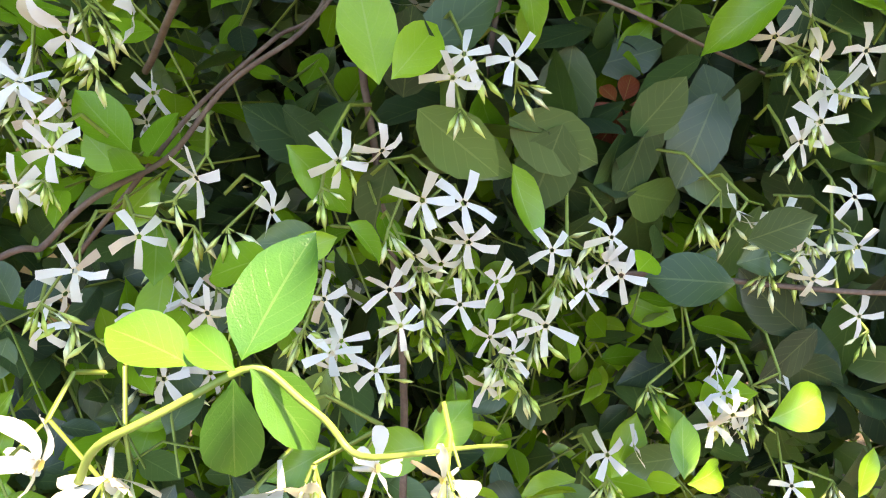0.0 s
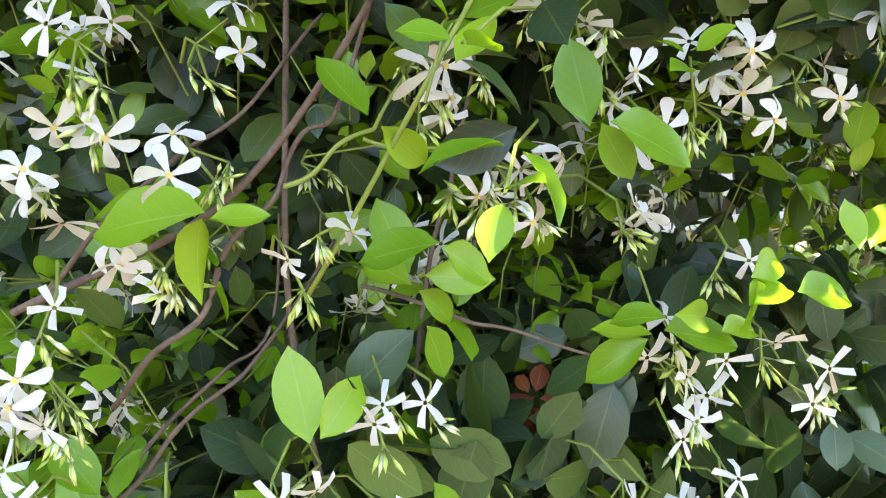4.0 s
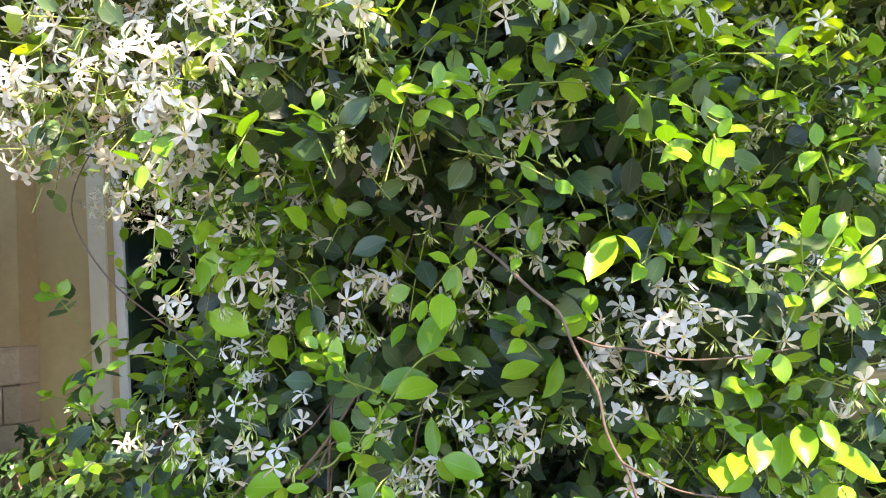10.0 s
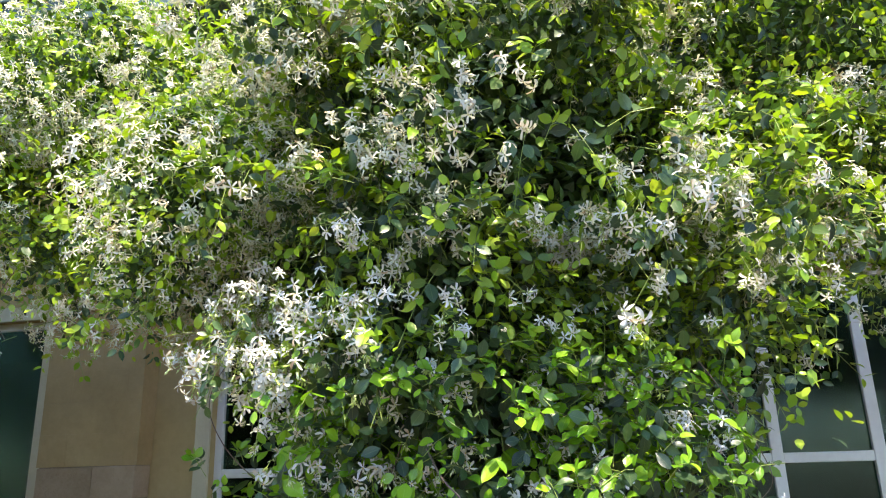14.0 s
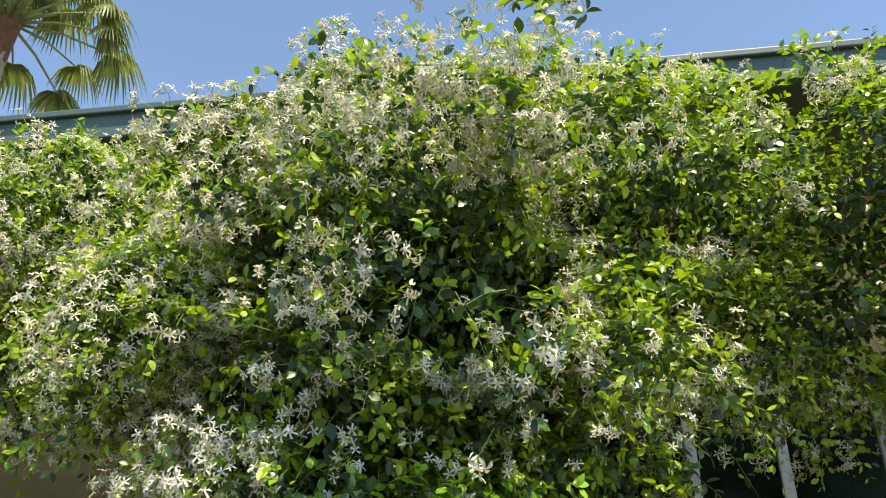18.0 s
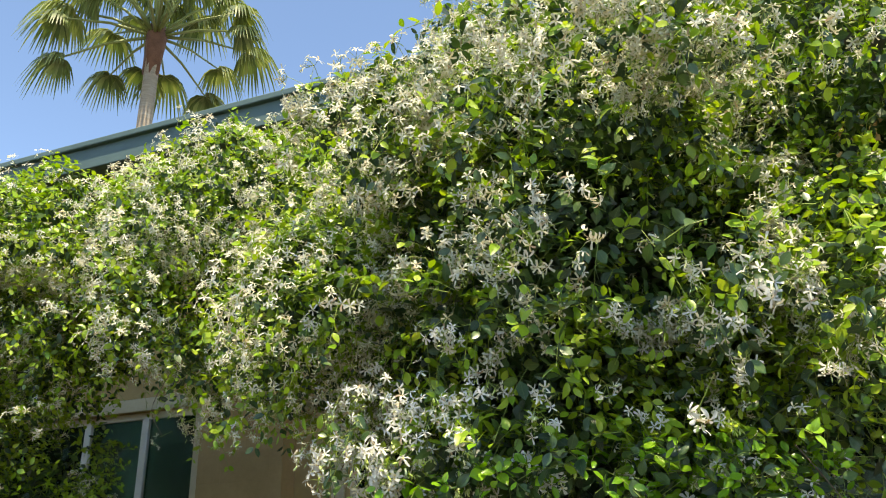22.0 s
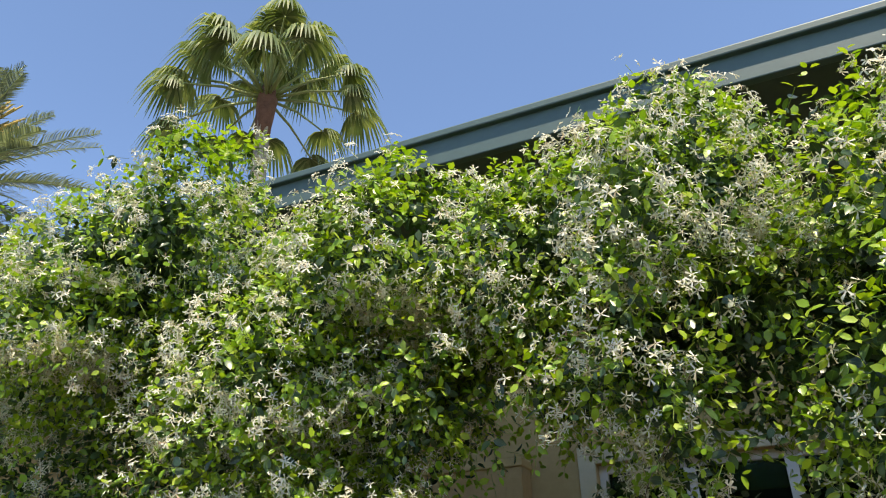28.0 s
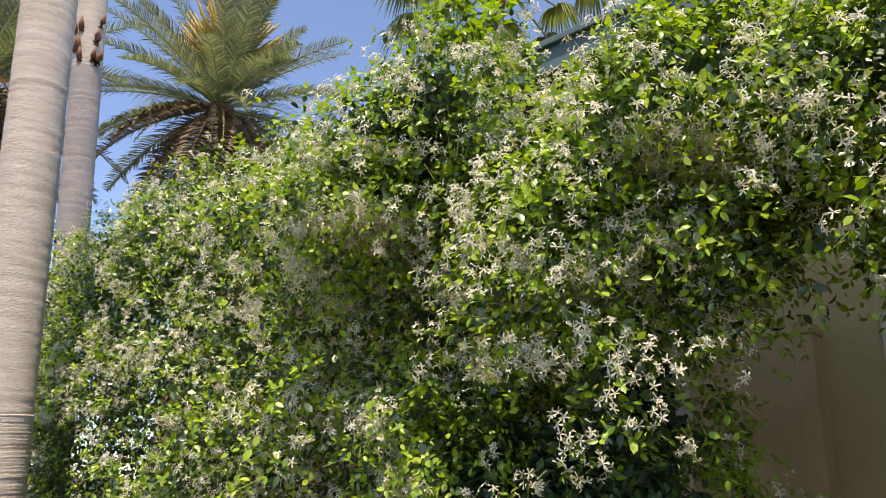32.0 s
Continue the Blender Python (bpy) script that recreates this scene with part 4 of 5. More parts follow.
placed_leaves("young_leaf", [
    (-0.028, 0.196, 1.131, -0.009, 0.208, 1.161), (-0.041, 0.198, 1.130, -0.066, 0.212, 1.142), (-0.029, 0.191, 1.130, -0.044, 0.203, 1.140),
    (-0.029, 0.186, 1.130, -0.033, 0.187, 1.098), (-0.026, 0.195, 1.129, -0.009, 0.196, 1.104)], GREEN, col, 52)
placed_leaves("young_leaf", [
    (-0.008, 0.281, 1.320, -0.059, 0.304, 1.321), (-0.006, 0.281, 1.317, 0.015, 0.292, 1.314), (-0.011, 0.292, 1.318, -0.024, 0.310, 1.290), (0.090, 0.266, 1.295, 0.057, 0.286, 1.293),
    (0.091, 0.266, 1.293, 0.114, 0.278, 1.276), (0.109, 0.279, 1.419, 0.160, 0.286, 1.431), (0.166, 0.248, 1.452, 0.188, 0.258, 1.498), (0.173, 0.267, 1.456, 0.203, 0.278, 1.447),
    (0.020, 0.312, 1.479, 0.020, 0.326, 1.522), (0.053, 0.286, 1.476, 0.067, 0.300, 1.442), (0.062, 0.286, 1.435, 0.079, 0.299, 1.416), (0.168, 0.272, 1.340, 0.169, 0.286, 1.378),
    (0.169, 0.262, 1.340, 0.184, 0.275, 1.318), (0.173, 0.261, 1.340, 0.216, 0.270, 1.321), (0.290, 0.271, 1.395, 0.320, 0.281, 1.433), (0.247, 0.277, 1.420, 0.288, 0.286, 1.433)], YOUNG, col, 53)
placed_leaves("young_leaf", [
    (0.459, 0.215, 1.295, 0.476, 0.236, 1.329), (0.459, 0.215, 1.292, 0.493, 0.239, 1.312), (0.523, 0.238, 1.295, 0.539, 0.258, 1.340), (0.362, 0.287, 1.534, 0.406, 0.313, 1.572),
    (0.354, 0.287, 1.532, 0.339, 0.312, 1.557), (0.430, 0.309, 1.534, 0.423, 0.336, 1.551), (0.445, 0.309, 1.540, 0.482, 0.336, 1.570), (0.427, 0.289, 1.531, 0.432, 0.321, 1.504),
    (0.177, 0.248, 1.461, 0.196, 0.271, 1.501), (0.129, 0.252, 1.410, 0.176, 0.279, 1.426), (-0.008, 0.279, 1.491, -0.006, 0.310, 1.466), (-0.034, 0.278, 1.494, -0.081, 0.302, 1.520)], YOUNG, col, 54)
placed_leaves("young_leaf", [
    (0.082, 0.312, 1.274, 0.060, 0.332, 1.292), (0.083, 0.323, 1.279, 0.074, 0.343, 1.313), (0.089, 0.312, 1.278, 0.121, 0.319, 1.271), (0.086, 0.321, 1.270, 0.107, 0.329, 1.251), 
    (0.088, 0.318, 1.252, 0.097, 0.326, 1.224), (0.194, 0.289, 1.234, 0.164, 0.304, 1.216), (0.196, 0.288, 1.236, 0.174, 0.305, 1.236), (0.202, 0.288, 1.237, 0.244, 0.293, 1.226), 
    (0.230, 0.283, 1.233, 0.257, 0.292, 1.232), (-0.027, 0.347, 1.323, -0.078, 0.371, 1.336), (-0.022, 0.346, 1.320, -0.015, 0.361, 1.338), (-0.017, 0.345, 1.318, 0.010, 0.355, 1.322), 
    (-0.023, 0.354, 1.304, -0.012, 0.364, 1.291), (-0.021, 0.361, 1.287, -0.011, 0.371, 1.266), (-0.027, 0.308, 1.136, -0.056, 0.325, 1.128), (-0.024, 0.308, 1.135, -0.003, 0.319, 1.139)], YOUNG, col, 62)
placed_leaves("young_leaf", [
    (0.186, 0.252, 1.250, 0.167, 0.270, 1.253), (0.190, 0.252, 1.251, 0.218, 0.262, 1.245), (0.223, 0.246, 1.251, 0.251, 0.256, 1.259), (0.252, 0.252, 1.253, 0.286, 0.261, 1.248), 
    (0.228, 0.245, 1.262, 0.231, 0.260, 1.238), (0.289, 0.255, 1.268, 0.293, 0.269, 1.288), (0.294, 0.254, 1.268, 0.326, 0.264, 1.290), (0.299, 0.254, 1.266, 0.339, 0.263, 1.244), 
    (0.231, 0.255, 1.262, 0.256, 0.265, 1.270), (0.073, 0.287, 1.351, 0.096, 0.300, 1.331), (0.068, 0.288, 1.356, 0.049, 0.305, 1.382)], YOUNG, col, 66)
placed_leaves("young_leaf", [
    (0.424, 0.098, 1.322, 0.427, 0.120, 1.344), (0.435, 0.097, 1.331, 0.450, 0.120, 1.354), (0.454, 0.098, 1.334, 0.468, 0.121, 1.360), (0.489, 0.079, 1.340, 0.498, 0.100, 1.375), 
    (0.509, 0.080, 1.345, 0.562, 0.109, 1.328), (0.514, 0.079, 1.351, 0.515, 0.101, 1.369), (0.341, 0.173, 1.513, 0.375, 0.199, 1.549), (0.338, 0.173, 1.510, 0.315, 0.198, 1.534), 
    (0.193, 0.168, 1.479, 0.197, 0.193, 1.516), (0.042, 0.175, 1.617, 0.062, 0.208, 1.602), (-0.018, 0.166, 1.663, -0.019, 0.192, 1.700), (0.484, 0.248, 1.628, 0.490, 0.277, 1.660)], YOUNG, col, 70)
placed_leaves("red_leaf", [
    (0.161, 0.388, 1.187, 0.136, 0.397, 1.175), (0.157, 0.378, 1.185, 0.140, 0.382, 1.160), (0.154, 0.368, 1.186, 0.163, 0.370, 1.169), (0.161, 0.378, 1.188, 0.186, 0.379, 1.179),
    (0.162, 0.388, 1.190, 0.171, 0.398, 1.204), (0.158, 0.389, 1.190, 0.154, 0.400, 1.200), (0.152, 0.368, 1.186, 0.149, 0.373, 1.173)], RED, col, 55, label="dry red-brown leaf")


def placed_stem(path, thick, mat, parent, label):
    p = np.array(path) - np.array(parent.location)
    u = np.linspace(0, len(p) - 1, len(p) * 6)
    k = np.minimum(u.astype(int), len(p) - 2)
    f = (u - k)[:, None]
    a, b, c, d = p[np.maximum(k - 1, 0)], p[k], p[k + 1], p[np.minimum(k + 2, len(p) - 1)]
    q = 0.5 * (2 * b + (c - a) * f + (2 * a - 5 * b + 4 * c - d) * f ** 2 + (3 * b - a - 3 * c + d) * f ** 3)
    s = np.arange(len(q))[:, None]
    q = q + thick * np.sin(s * np.array([0.5, 0.37, 0.43]) + p[0] * 40)
    v, t = tube(q, np.linspace(thick, thick * 0.6, len(q)) * 0.85, 7)
    link_mesh("stem", v, t, mat, parent, label=label, smooth=True)


placed_stem([(-0.081, 0.207, 1.095), (-0.063, 0.202, 1.111), (-0.029, 0.196, 1.129), (-0.009, 0.190, 1.116), (0.005, 0.185, 1.105), (0.06, 0.26, 1.06)], 0.0016, TWIG, col, "green stem")
placed_stem([(0.2, 0.3, 1.6), (0.262, 0.165, 1.54), (0.297, 0.155, 1.496), (0.316, 0.15, 1.465), (0.331, 0.15, 1.42), (0.34, 0.15, 1.378), (0.35, 0.14, 1.342), (0.361, 0.14, 1.309), (0.378, 0.14, 1.276), (0.42, 0.2, 1.18), (0.45, 0.32, 1.0)], 0.0021, BARK, col, "brown woody stem")
placed_stem([(0.324, 0.152, 1.459), (0.341, 0.155, 1.453), (0.381, 0.16, 1.442), (0.421, 0.17, 1.432), (0.5, 0.2, 1.425), (0.58, 0.26, 1.43)], 0.0015, BARK, col, "brown woody stem")
placed_stem([(0.35, 0.14, 1.345), (0.372, 0.155, 1.328), (0.398, 0.16, 1.313), (0.46, 0.2, 1.29), (0.53, 0.26, 1.25)], 0.0014, BARK, col, "brown woody stem")
placed_stem([(-0.24, 0.42, 1.09), (-0.157, 0.38, 1.132), (-0.144, 0.38, 1.138), (-0.109, 0.38, 1.158), (-0.077, 0.38, 1.18), (-0.041, 0.38, 1.209), (-0.012, 0.38, 1.232), (0.006, 0.385, 1.244), (0.05, 0.42, 1.3)], 0.0022, BARK, col, "brown woody stem")
placed_stem([(-0.09, 0.4, 1.22), (-0.048, 0.335, 1.251), (-0.025, 0.33, 1.272), (-0.003, 0.33, 1.302), (0.018, 0.325, 1.326), (0.038, 0.33, 1.354), (0.056, 0.33, 1.368), (0.1, 0.34, 1.46)], 0.0022, BARK, col, "brown woody stem")
placed_stem([(0.026, 0.324, 1.33), (0.047, 0.32, 1.341), (0.066, 0.32, 1.352), (0.081, 0.32, 1.364), (0.12, 0.32, 1.41)], 0.0017, TWIG, col, "green stem")
placed_stem([(0.066, 0.318, 1.35), (0.09, 0.31, 1.341), (0.117, 0.31, 1.337), (0.14, 0.31, 1.325)], 0.0012, TWIG, col, "green stem")
placed_stem([(-0.14, 0.42, 1.12), (-0.087, 0.4, 1.178), (-0.055, 0.4, 1.206), (-0.02, 0.4, 1.233), (0.004, 0.4, 1.25), (0.02, 0.42, 1.32)], 0.0018, BARK, col, "brown woody stem")
placed_stem([(0.09, 0.43, 1.2), (0.115, 0.41, 1.294), (0.13, 0.41, 1.338), (0.146, 0.41, 1.384), (0.17, 0.42, 1.5)], 0.0021, BARK, col, "brown woody stem")
placed_stem([(0.06, 0.38, 1.27), (0.11, 0.35, 1.251), (0.134, 0.35, 1.239), (0.183, 0.35, 1.219), (0.24, 0.38, 1.2)], 0.0016, BARK, col, "brown woody stem")
placed_stem([(-0.12, 0.4, 1.28), (-0.072, 0.36, 1.322), (-0.042, 0.36, 1.344), (-0.018, 0.36, 1.36), (0.012, 0.36, 1.379), (0.06, 0.38, 1.43)], 0.002, BARK, col, "brown woody stem")
placed_stem([(0.02, 0.4, 0.9), (0.03, 0.38, 1.1), (0.02, 0.37, 1.3), (0.05, 0.38, 1.5), (0.1, 0.4, 1.7)], 0.0028, BARK, col, "brown woody stem")
placed_stem([(0.15, 0.36, 1.1), (0.25, 0.33, 1.09), (0.36, 0.33, 1.09), (0.5, 0.36, 1.12)], 0.002, BARK, col, "brown woody stem")
placed_stem([(-0.12, 0.36, 1.28), (0.0, 0.33, 1.33), (0.08, 0.31, 1.42), (0.14, 0.34, 1.55), (0.18, 0.36, 1.68)], 0.0026, BARK, col, "brown woody stem")
placed_stem([(0.03, 0.35, 1.27), (0.09, 0.28, 1.36), (0.15, 0.26, 1.44), (0.2, 0.27, 1.46)], 0.0018, TWIG, col, "green stem")

for path in ([(-0.2, 0.5, 1.5), (-0.3, 0.46, 1.6), (-0.34, 0.45, 1.7), (-0.31, 0.47, 1.8), (-0.22, 0.5, 1.85)], [(-0.2, 0.5, 1.68), (-0.27, 0.47, 1.7), (-0.3, 0.48, 1.78), (-0.25, 0.5, 1.86)],
             [(-0.62, 0.6, 2.1), (-0.68, 0.62, 1.98), (-0.78, 0.64, 1.93), (-0.9, 0.62, 1.99)], [(-1.0, 0.55, 2.12), (-1.08, 0.57, 2.0), (-1.05, 0.6, 1.92)], [(0.78, 0.4, 1.74), (0.86, 0.42, 1.6), (0.9, 0.44, 1.5), (0.84, 0.45, 1.44)]):
    placed_stem(path, 0.0016, BARK, col, "thin dark bare runner")

# ---- ground ----
def grid_sheet(name, lo, hi, nx, ny, height, mat, label):
    xs, ys = np.linspace(lo[0], hi[0], nx), np.linspace(lo[1], hi[1], ny)
    gx, gy = np.meshgrid(xs, ys)
    v = np.stack([gx.ravel(), gy.ravel(), height(gx, gy).ravel()], axis=1)
    f = [(j * nx + i, j * nx + i + 1, (j + 1) * nx + i + 1, (j + 1) * nx + i) for j in range(ny - 1) for i in range(nx - 1)]
    return tagged(link_mesh(name, v, f, mat), label, name, "", "structure")


grid_sheet("ground", (-400, -400), (400, 400), 81, 81, lambda x, y: 0 * x, SOIL, "brown bark-strewn soil that reaches to the horizon")

# ---- building ----
WALL_Y, WALL_TOP = 3.3, 3.955
wall = tagged(new("wall_north"), "tan stucco wall with split-face block piers", "wall", "", "structure")


def wall_piece(x0, x1, z0, z1, name="wall_panel", mat=STUCCO, y0=WALL_Y, y1=WALL_Y + 0.2):
    part(name, box((x0, y0, z0), (x1, y1, z1)), mat, wall)


W1, W2, W3 = (-5.2, -3.07), (-1.8, 0.15), (0.5, 2.78)
SILL, HEAD = 1.08, 2.6
wall_piece(-9.5, W1[0], 0, WALL_TOP)
wall_piece(W1[1], W2[0], 0, WALL_TOP)
wall_piece(W2[1], W3[0], 0, WALL_TOP)
wall_piece(W3[1], 8, 0, WALL_TOP)
for a, b in (W1, W2, W3):
    wall_piece(a, b, 0, SILL)
    wall_piece(a, b, HEAD, WALL_TOP)


def window(x0, x1, z0, z1, posts, bars, label, index):
    ob = tagged(new("window_%d" % index), label, "window", "", "structure")
    y = WALL_Y + 0.06
    w = 0.05
    for a, b, c, d in ((x0, x0 + w, z0, z1), (x1 - w, x1, z0, z1), (x0 + w, x1 - w, z0, z0 + w), (x0 + w, x1 - w, z1 - w, z1)):
        part("window_frame", box((a, y, c), (b, y + 0.07, d), 0.004), FRAME, ob)
    edges = [x0 + w] + [c for p in posts for c in (p - 0.032, p + 0.032)] + [x1 - w]
    for p in posts:
        part("mullion", box((p - 0.032, y + 0.003, z0 + w), (p + 0.032, y + 0.067, z1 - w), 0.004), FRAME, ob)
    for a, b in zip(edges[::2], edges[1::2]):
        zs = [z0 + w] + [c for q in bars for c in (q - 0.028, q + 0.028)] + [z1 - w]
        for q in bars:
            part("glazing_bar", box((a, y + 0.006, q - 0.028), (b, y + 0.064, q + 0.028), 0.004), FRAME, ob)
        for c, d in zip(zs[::2], zs[1::2]):
            pane = part("pane", box((a - 0.005, y + 0.03, c - 0.005), (b + 0.005, y + 0.036, d + 0.005)), GLASS, ob)
    part("window_sill", box((x0 - 0.06, WALL_Y - 0.05, z0 - 0.07), (x1 + 0.06, WALL_Y + 0.13, z0 - 0.002), 0.008), STUCCO, ob)
    return ob


window(W1[0], W1[1], SILL, HEAD, (-4.2, -3.62), (), "white-framed sliding window with green-tinted glass", 1)
window(W2[0], W2[1], SILL, HEAD, (-1.29, -0.76, -0.3), (1.53,), "white-framed window with dark panes and bars", 2)
window(W3[0], W3[1], SILL, HEAD, (1.08, 1.62, 2.16), (1.53,), "wide white-framed window with dark panes and bars", 3)

def pier(x0, x1, top, out=0.17):
    """A pilaster of concrete blocks in running bond, split-faced below and smooth above."""
    part("mortar", box((x0 + 0.012, WALL_Y - out + 0.012, 0), (x1 - 0.012, WALL_Y - 0.002, top - 0.01)), MORTAR, wall)
    rng = np.random.default_rng(int(abs(x0) * 10))
    z, row = 0.0, 0
    while z < top - 0.05:
        h = min(0.19, top - z)
        cuts = [x0] + [x for x in np.arange(x0 + (0.4 if row % 2 else 0.2), x1 - 0.06, 0.4)] + [x1]
        for a, b in zip(cuts, cuts[1:]):
            rough = z < 1.5
            d = WALL_Y - out - (rng.uniform(0, 0.012) if rough else rng.uniform(0, 0.0015))
            g = 0.004 if rough else 0.0003
            bm = box((a + g, d, z + g), (b - g, WALL_Y - 0.004, z + 0.2 - g if h > 0.18 else z + h), 0.006 if rough else 0.0006)
            part("block", bm, BLOCK if rough else SMOOTH_BLOCK, wall)
        z, row = z + 0.2, row + 1
    part("pier_cap", box((x0 - 0.012, WALL_Y - out - 0.018, top), (x1 + 0.012, WALL_Y - 0.002, top + 0.05), 0.008), STUCCO, wall)


pier(-2.9, -2.2, 2.6)
pier(2.92, 3.62, 2.6)
pier(-5.98, -5.28, 2.6)
for a, b in (W1, W2, W3):
    for lo, hi in (((a - 0.1, SILL), (a, HEAD + 0.1)), ((b, SILL), (b + 0.1, HEAD + 0.1)), ((a, HEAD), (b, HEAD + 0.1))):
        part("window_trim", box((lo[0], WALL_Y - 0.025, lo[1]), (hi[0], WALL_Y - 0.001, hi[1]), 0.004), TRIM, wall)


def shrub(at, size, seed):
    rng = np.random.default_rng(seed)
    s = Solid((), [((0, 0, size[2] * 0.5), (size[0], size[1], size[2] * 0.52))], 0.8, seed)
    ob = thing("shrub", "low dark green shrub with whorled oval leaves by the wall", "shrub", at, "shrubs along the wall")
    p = s.shell(320, (-size[0] * 1.2, -size[1] * 1.2, 0), (size[0] * 1.2, size[1] * 1.2, size[2] * 1.2), 0.15, rng)
    n = s.normal(p)
    fr = []
    for i in range(8):
        a = i * 0.785 + rng.normal(0, 0.2, len(p))
        e1 = unit(np.cross(n, UP + 0.01))
        e2 = np.cross(n, e1)
        d = np.cos(a)[:, None] * e1 + np.sin(a)[:, None] * e2 + n * 0.35
        fr.append(frames(p, d, n + UP * 0.4 + rng.normal(0, 0.2, p.shape), 0.07 * rng.uniform(0.7, 1.2, len(p))))
    crowd("leaf_mass", LEAVES, np.concatenate(fr), SHRUB, ob, "dark green oval leaves", rng)
    for i in range(5):
        v, f = tube([(0, 0, 0), (rng.normal(0, 0.08), rng.normal(0, 0.06), size[2] * 0.4), (rng.normal(0, 0.2), rng.normal(0, 0.1), size[2] * 0.8)], [0.012, 0.009, 0.005])
        link_mesh("stem", v, f, BARK, ob)


for i, x in enumerate((-4.3, -3.4, -2.55, -1.7, 0.9, 1.6, 2.3, 3.0)):
    shrub((x, 2.75, 0), (0.5, 0.38, (1.2 if x < 0 else 1.02) + 0.05 * math.sin(i * 2.3)), 60 + i)

blind = part("roller_blind", box((W2[0] + 0.06, WALL_Y + 0.16, HEAD - 0.19), (W2[1] - 0.06, WALL_Y + 0.19, HEAD - 0.05), 0.01), STUCCO, bpy.data.objects["window_2"], "rolled-up beige blind")
blind = part("roller_blind", box((W3[0] + 0.06, WALL_Y + 0.16, HEAD - 0.19), (W3[1] - 0.06, WALL_Y + 0.19, HEAD - 0.05), 0.01), STUCCO, bpy.data.objects["window_3"], "rolled-up beige blind")
eave = tagged(new("roof"), "flat roof with a teal metal fascia and dark soffit", "roof", "", "structure")
part("fascia", box((-10.5, 1.9, 3.955), (9, 1.95, 4.128), 0.006), TEAL, eave, "teal painted fascia")
part("drip_edge", box((-10.5, 1.868, 4.11), (9, 1.925, 4.155), 0.008), TEAL, eave)
part("soffit", box((-10.5, 1.953, 3.963), (9, 3.5, 3.99)), SOFFIT, eave)
part("roof_deck", box((-10.5, 1.953, 4.03), (9, 7.1, 4.11)), SOFFIT, eave)
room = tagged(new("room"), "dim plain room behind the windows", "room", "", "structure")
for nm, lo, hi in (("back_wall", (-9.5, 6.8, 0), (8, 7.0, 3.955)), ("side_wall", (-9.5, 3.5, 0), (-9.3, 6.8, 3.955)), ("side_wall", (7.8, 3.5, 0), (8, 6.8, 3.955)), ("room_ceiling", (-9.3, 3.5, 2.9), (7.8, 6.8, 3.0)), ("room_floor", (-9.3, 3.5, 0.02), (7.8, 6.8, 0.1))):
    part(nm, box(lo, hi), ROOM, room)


# ---- palms ----
def palm_trunk(ob, base, top, r0, r1, mat=TRUNK, rings=True, label="grey ringed trunk", name="trunk", flare=0.25):
    base, top = np.array(base, float), np.array(top, float)
    n = 340 if rings else 30
    u = np.linspace(0, 1, n)
    path = base + (top - base) * u[:, None]
    rng = np.random.default_rng(int(abs(base[0]) * 100))
    r = r0 + (r1 - r0) * u + flare * r0 * np.exp(-u * 14)
    if rings:
        step = np.cumsum(rng.uniform(0.6, 1.4, n)) % 3.0
        r = r * (1 + 0.014 * (step / 3.0 - 0.5) + 0.006 * rng.normal(0, 1, n))
    v, f = tube(path - np.array(ob.location), r, 28)
    link_mesh(name, v, f, mat, ob, label=label, smooth=True)


def fan_frond(rng, radius, az, elev, blades=36):
    """A fan blade at the end of its stalk, its segments bending down to hang."""
    v, f, uv = [], [], []
    for i in range(blades):
        a = radians(-125 + 250 * i / (blades - 1))
        h = np.array([math.cos(radians(az) + a * 0.95), math.sin(radians(az) + a * 0.95), 0.0])
        rise = math.sin(radians(elev)) * math.cos(a) * 0.7
        ln = radius * (0.8 + 0.25 * math.cos(a)) * rng.uniform(0.9, 1.12)
        side = np.array([-h[1], h[0], 0.0]) * radius * 0.045
        b = len(v)
        for u, k in ((0.03, 0.4), (0.3, 1.1), (0.55, 1.0), (0.8, 0.6), (1.05, 0.06)):
            out = u if u < 0.5 else 0.5 + 0.6 * (u - 0.5)
            c = (h + UP * rise) * ln * out * 1.25 - UP * ln * 1.7 * max(0.0, u - 0.32) ** 1.4
            v += [c - side * k, c + side * k - UP * 0.012 * k * (i % 2)]
            uv += [(0.2, u), (0.8, u)]
        for q in range(b, b + 8, 2):
            f += [(q, q + 1, q + 3), (q, q + 3, q + 2)]
    return np.array(v), np.array(f), np.array(uv)


def feather_frond(rng, length, leaflets=64, arch=0.5, leaf=0.42, wide=0.008):
    v, f, uv, spine = [], [], [], []
    for i in range(12):
        u = i / 11
        spine.append((0, length * u * (1 - 0.12 * u), length * (0.25 * u - arch * u * u)))
    sp = np.array(spine)
    for i in range(leaflets):
        u = 0.14 + 0.86 * i / (leaflets - 1)
        c = np.array([np.interp(u, np.linspace(0, 1, 12), sp[:, k]) for k in range(3)])
        ln = leaf * (math.sin(math.pi * min(1, 0.15 + 0.85 * u)) ** 0.6 * 0.8 + 0.25) * rng.uniform(0.85, 1.1)
        for s in (-1, 1):
            d = unit(np.array([s * 0.75, 0.65, 0.35 + rng.normal(0, 0.15)]))
            e = unit(np.cross(d, (0, 0, 1))) * wide
            b = len(v)
            m_ = c + d * ln * 0.5
            t_ = c + d * ln - np.array([0, 0, ln * 0.25])
            v += [c - e, c + e, m_ - e * 1.1, m_ + e * 1.1, t_]
            uv += [(0.3, 0), (0.7, 0), (0.3, 0.5), (0.7, 0.5), (0.5, 1)]
            f += [(b, b + 1, b + 3), (b, b + 3, b + 2), (b + 2, b + 3, b + 4)]
    return np.array(v), np.array(f), np.array(uv), sp


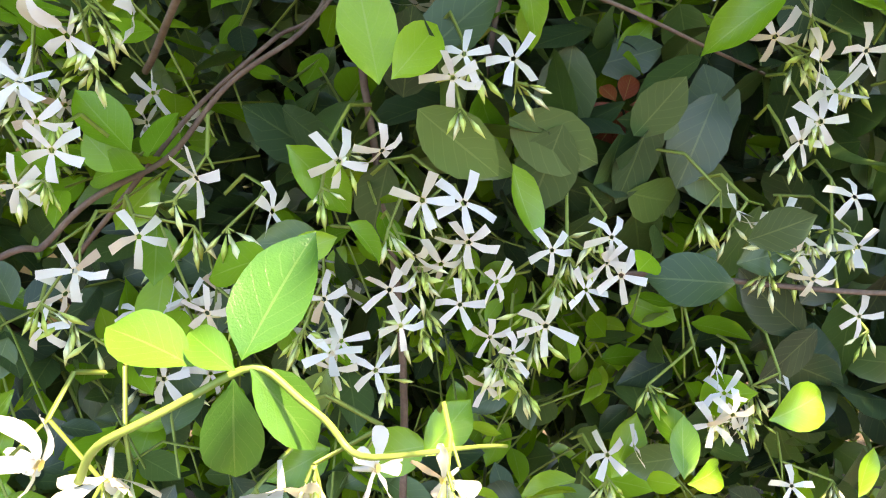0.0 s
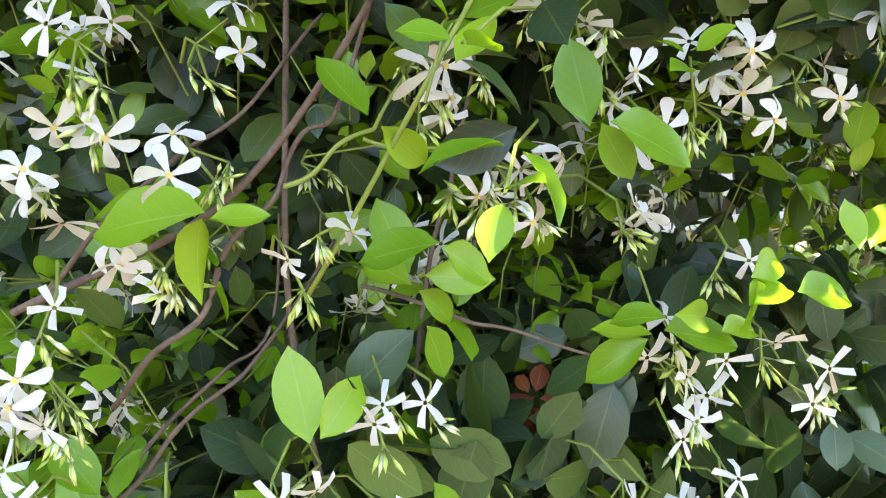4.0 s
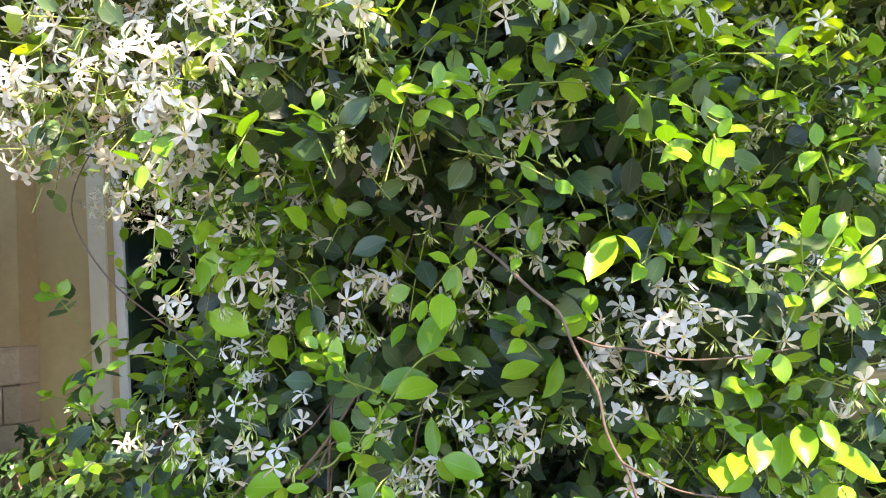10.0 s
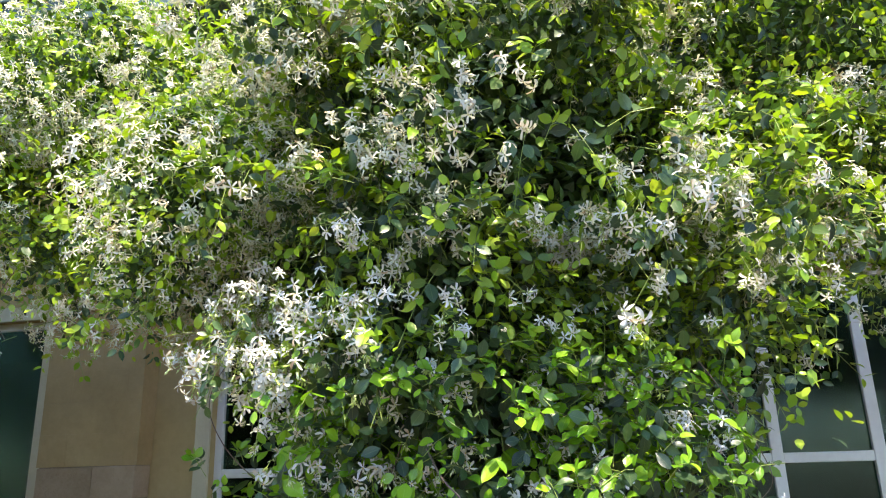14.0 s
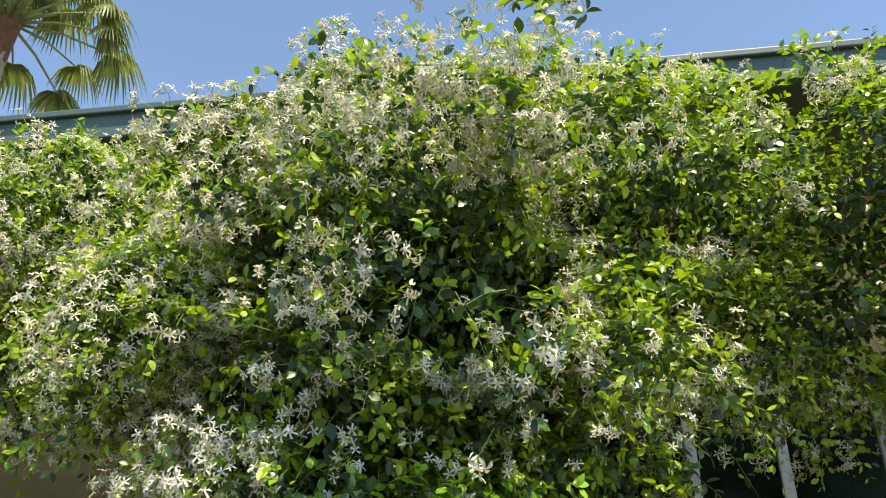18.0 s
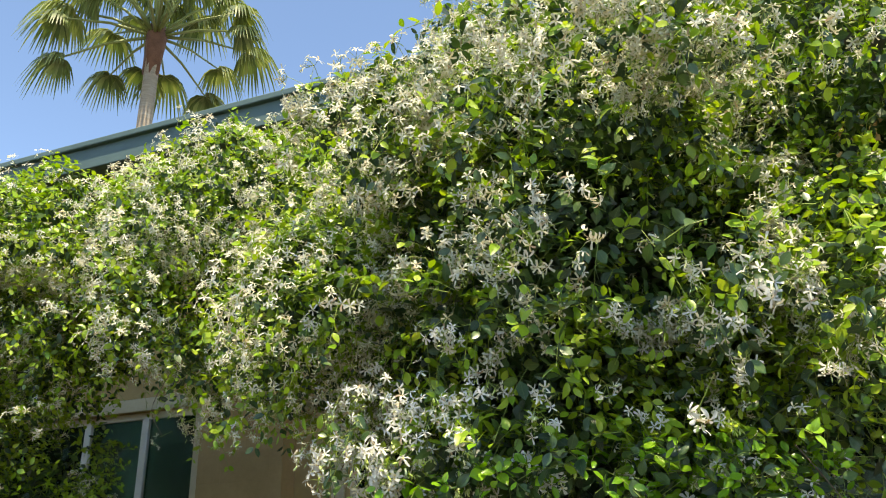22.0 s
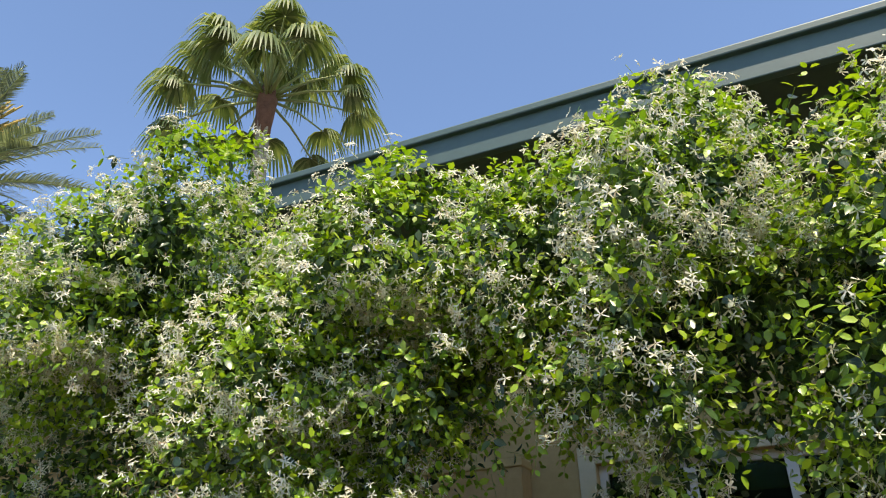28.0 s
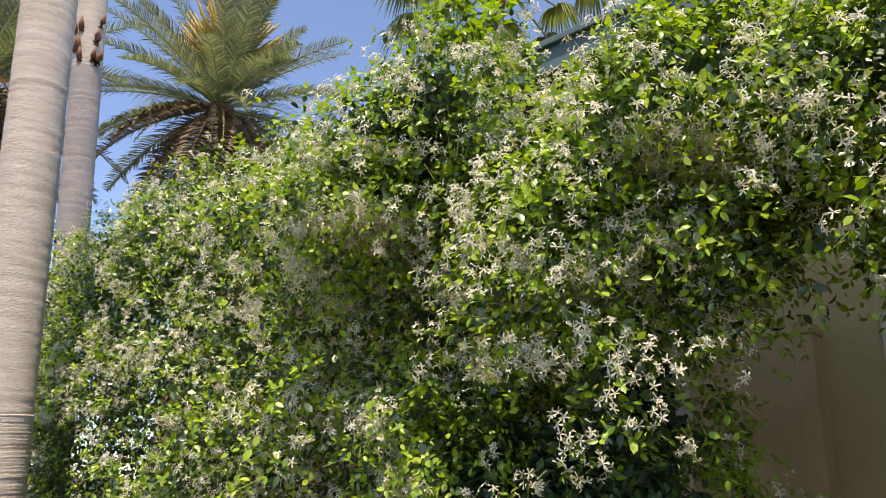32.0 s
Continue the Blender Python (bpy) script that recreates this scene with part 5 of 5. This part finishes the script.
def turned(v, az, elev, at=(0, 0, 0), twist=0.0):
    m = np.array(Euler((0, 0, radians(az - 90))).to_matrix() @ Euler((radians(elev), 0, 0)).to_matrix() @ Euler((0, radians(twist), 0)).to_matrix())
    return np.asarray(v) @ m.T + np.array(at)


def fan_palm(base, crown_z, scale, fronds, seed, label):
    rng = np.random.default_rng(seed)
    ob = thing("fan_palm", label, "palm tree", base)
    palm_trunk(ob, base, (base[0], base[1], crown_z), 0.125 * scale, 0.105 * scale, TAN_TRUNK)
    v, f = tube([(0, 0, crown_z - 0.75 * scale), (0, 0, crown_z - 0.4 * scale), (0, 0, crown_z), (0, 0, crown_z + 0.25 * scale)], [0.1 * scale, 0.14 * scale, 0.16 * scale, 0.1 * scale], 12)
    link_mesh("crown_base", v + rng.normal(0, 0.02, v.shape), f, BOOT, ob, label="brown fibrous leaf bases")
    for i in range(fronds):
        u = i / (fronds - 1)
        elev = 86 - 96 * u + rng.normal(0, 7)
        az = i * 137.5 + rng.normal(0, 10)
        ln = 1.35 * scale * rng.uniform(0.85, 1.15)
        d = turned([(0, 1, 0)], az, elev)[0]
        a = np.array([0, 0, crown_z])
        end = a + d * ln - np.array([0, 0, 0.12 * ln])
        sv, sf = tube(np.array([a, a + d * ln * 0.5, end]), [0.03 * scale, 0.022 * scale, 0.014 * scale], 5)
        fr = tagged(new("frond"), "green fan frond with drooping tips" if u < 0.9 else "browning hanging frond")
        fr.parent = ob
        link_mesh("stalk", sv, sf, STALK, fr)
        bv, bf, buv = fan_frond(rng, 0.52 * scale * rng.uniform(0.85, 1.15), az, elev)
        link_mesh("blade", bv + end, bf, FROND, fr, buv)
    return ob


def date_palm(base, crown_z, scale, fronds, seed, label, fruit=True):
    rng = np.random.default_rng(seed)
    ob = thing("date_palm", label, "palm tree", base)
    palm_trunk(ob, base, (base[0], base[1], crown_z), 0.3 * scale, 0.3 * scale, BOOT, label="rough brown trunk")
    for i in range(fronds):
        u = i / (fronds - 1)
        elev = 80 - 150 * u ** 0.85 + rng.normal(0, 5)
        az = i * 137.5 + rng.normal(0, 8)
        v, f, uv, sp = feather_frond(rng, 3.4 * scale * rng.uniform(0.85, 1.1), arch=0.14 + 0.26 * u, leaf=0.44 * scale, wide=0.0105 if u < 0.6 else 0.016)
        at = np.array([0, 0, crown_z])
        fr = tagged(new("frond"), "arching grey-green feather frond" if u < 0.7 else "dry brown hanging frond")
        fr.parent = ob
        sv, sf = tube(turned(sp, az, elev, at), np.linspace(0.035, 0.006, len(sp)) * scale, 5)
        link_mesh("rachis", sv, sf, STALK if u < 0.7 else DEAD, fr)
        link_mesh("plume", turned(v, az, elev, at), f, DATE if u < 0.68 else DEAD, fr, uv)
    if fruit:
        for i in range(8):
            az = i * 45 + rng.normal(0, 10)
            pts = [turned([(0, s * 2.0 * scale, 0)], az, 78 - 20 * s * s)[0] + np.array([0, 0, crown_z]) for s in (0, 0.35, 0.7, 1.0)]
            strands = [tube(np.array(pts) + np.linspace(0, 1, 4)[:, None] * rng.normal(0, 0.16 * scale, 3), [0.03 * scale, 0.045 * scale, 0.055 * scale, 0.02], 4) for _ in range(16)]
            link_mesh("fruit_stalk", *merge(strands), DATES, ob, label="yellow fruiting stalk")
    return ob


fan_palm((-8.25, 7.6, 0), 10.7, 1.2, 34, 21, "tall fan palm with a slim grey trunk behind the roof")
date_palm((-14.3, 5.65, 0), 9.3, 0.98, 88, 22, "date palm with grey-green fronds and yellow fruit stalks")
date_palm((-15.9, 1.5, 0), 8.6, 1.0, 80, 23, "date palm with brown hanging fronds beside the hedge", False)
near_palm = thing("palm_trunk", "tall pale ringed palm trunk in front of the hedge", "palm tree", (-5.2, 0.36, 0))
palm_trunk(near_palm, (-5.2, 0.36, 0), (-5.249, 0.178, 1.97), 0.15, 0.158, name="trunk_foot", label="smooth pale lower trunk")
palm_trunk(near_palm, (-5.249, 0.178, 1.965), (-5.4, -0.38, 8), 0.153, 0.145, flare=0)
far_palm = thing("palm_trunk", "slim grey palm trunk standing behind the hedge", "palm tree", (-8.0, 1.65, 0))
# shade below and sun above are given by two bark colours
palm_trunk(far_palm, (-8.0, 1.65, 0), (-8.14, 1.07, 5.6), 0.15, 0.146, SHADED_TRUNK)
palm_trunk(far_palm, (-8.14, 1.07, 5.598), (-8.3, 0.4, 12), 0.142, 0.135, TRUNK, name="upper_trunk", label="upper trunk in its paler sunlit colour", flare=0)
rng = np.random.default_rng(77)
flaps = []
for i in range(14):
    a, z = radians(rng.uniform(-110, 40)), rng.uniform(5.55, 6.05)
    c = np.array([-8.0 - 0.025 * z, 1.65 - 0.104 * z, z])
    d = np.array([math.cos(a), math.sin(a), 0.0])
    flaps.append(tube([c + d * 0.13 - far_palm.location, c + d * 0.16 + UP * 0.06 - far_palm.location, c + d * 0.175 + UP * 0.15 - far_palm.location], [0.035, 0.03, 0.006], 5))
link_mesh("torn_bark", *merge(flaps), BOOT, far_palm, label="torn reddish-brown bark scales")
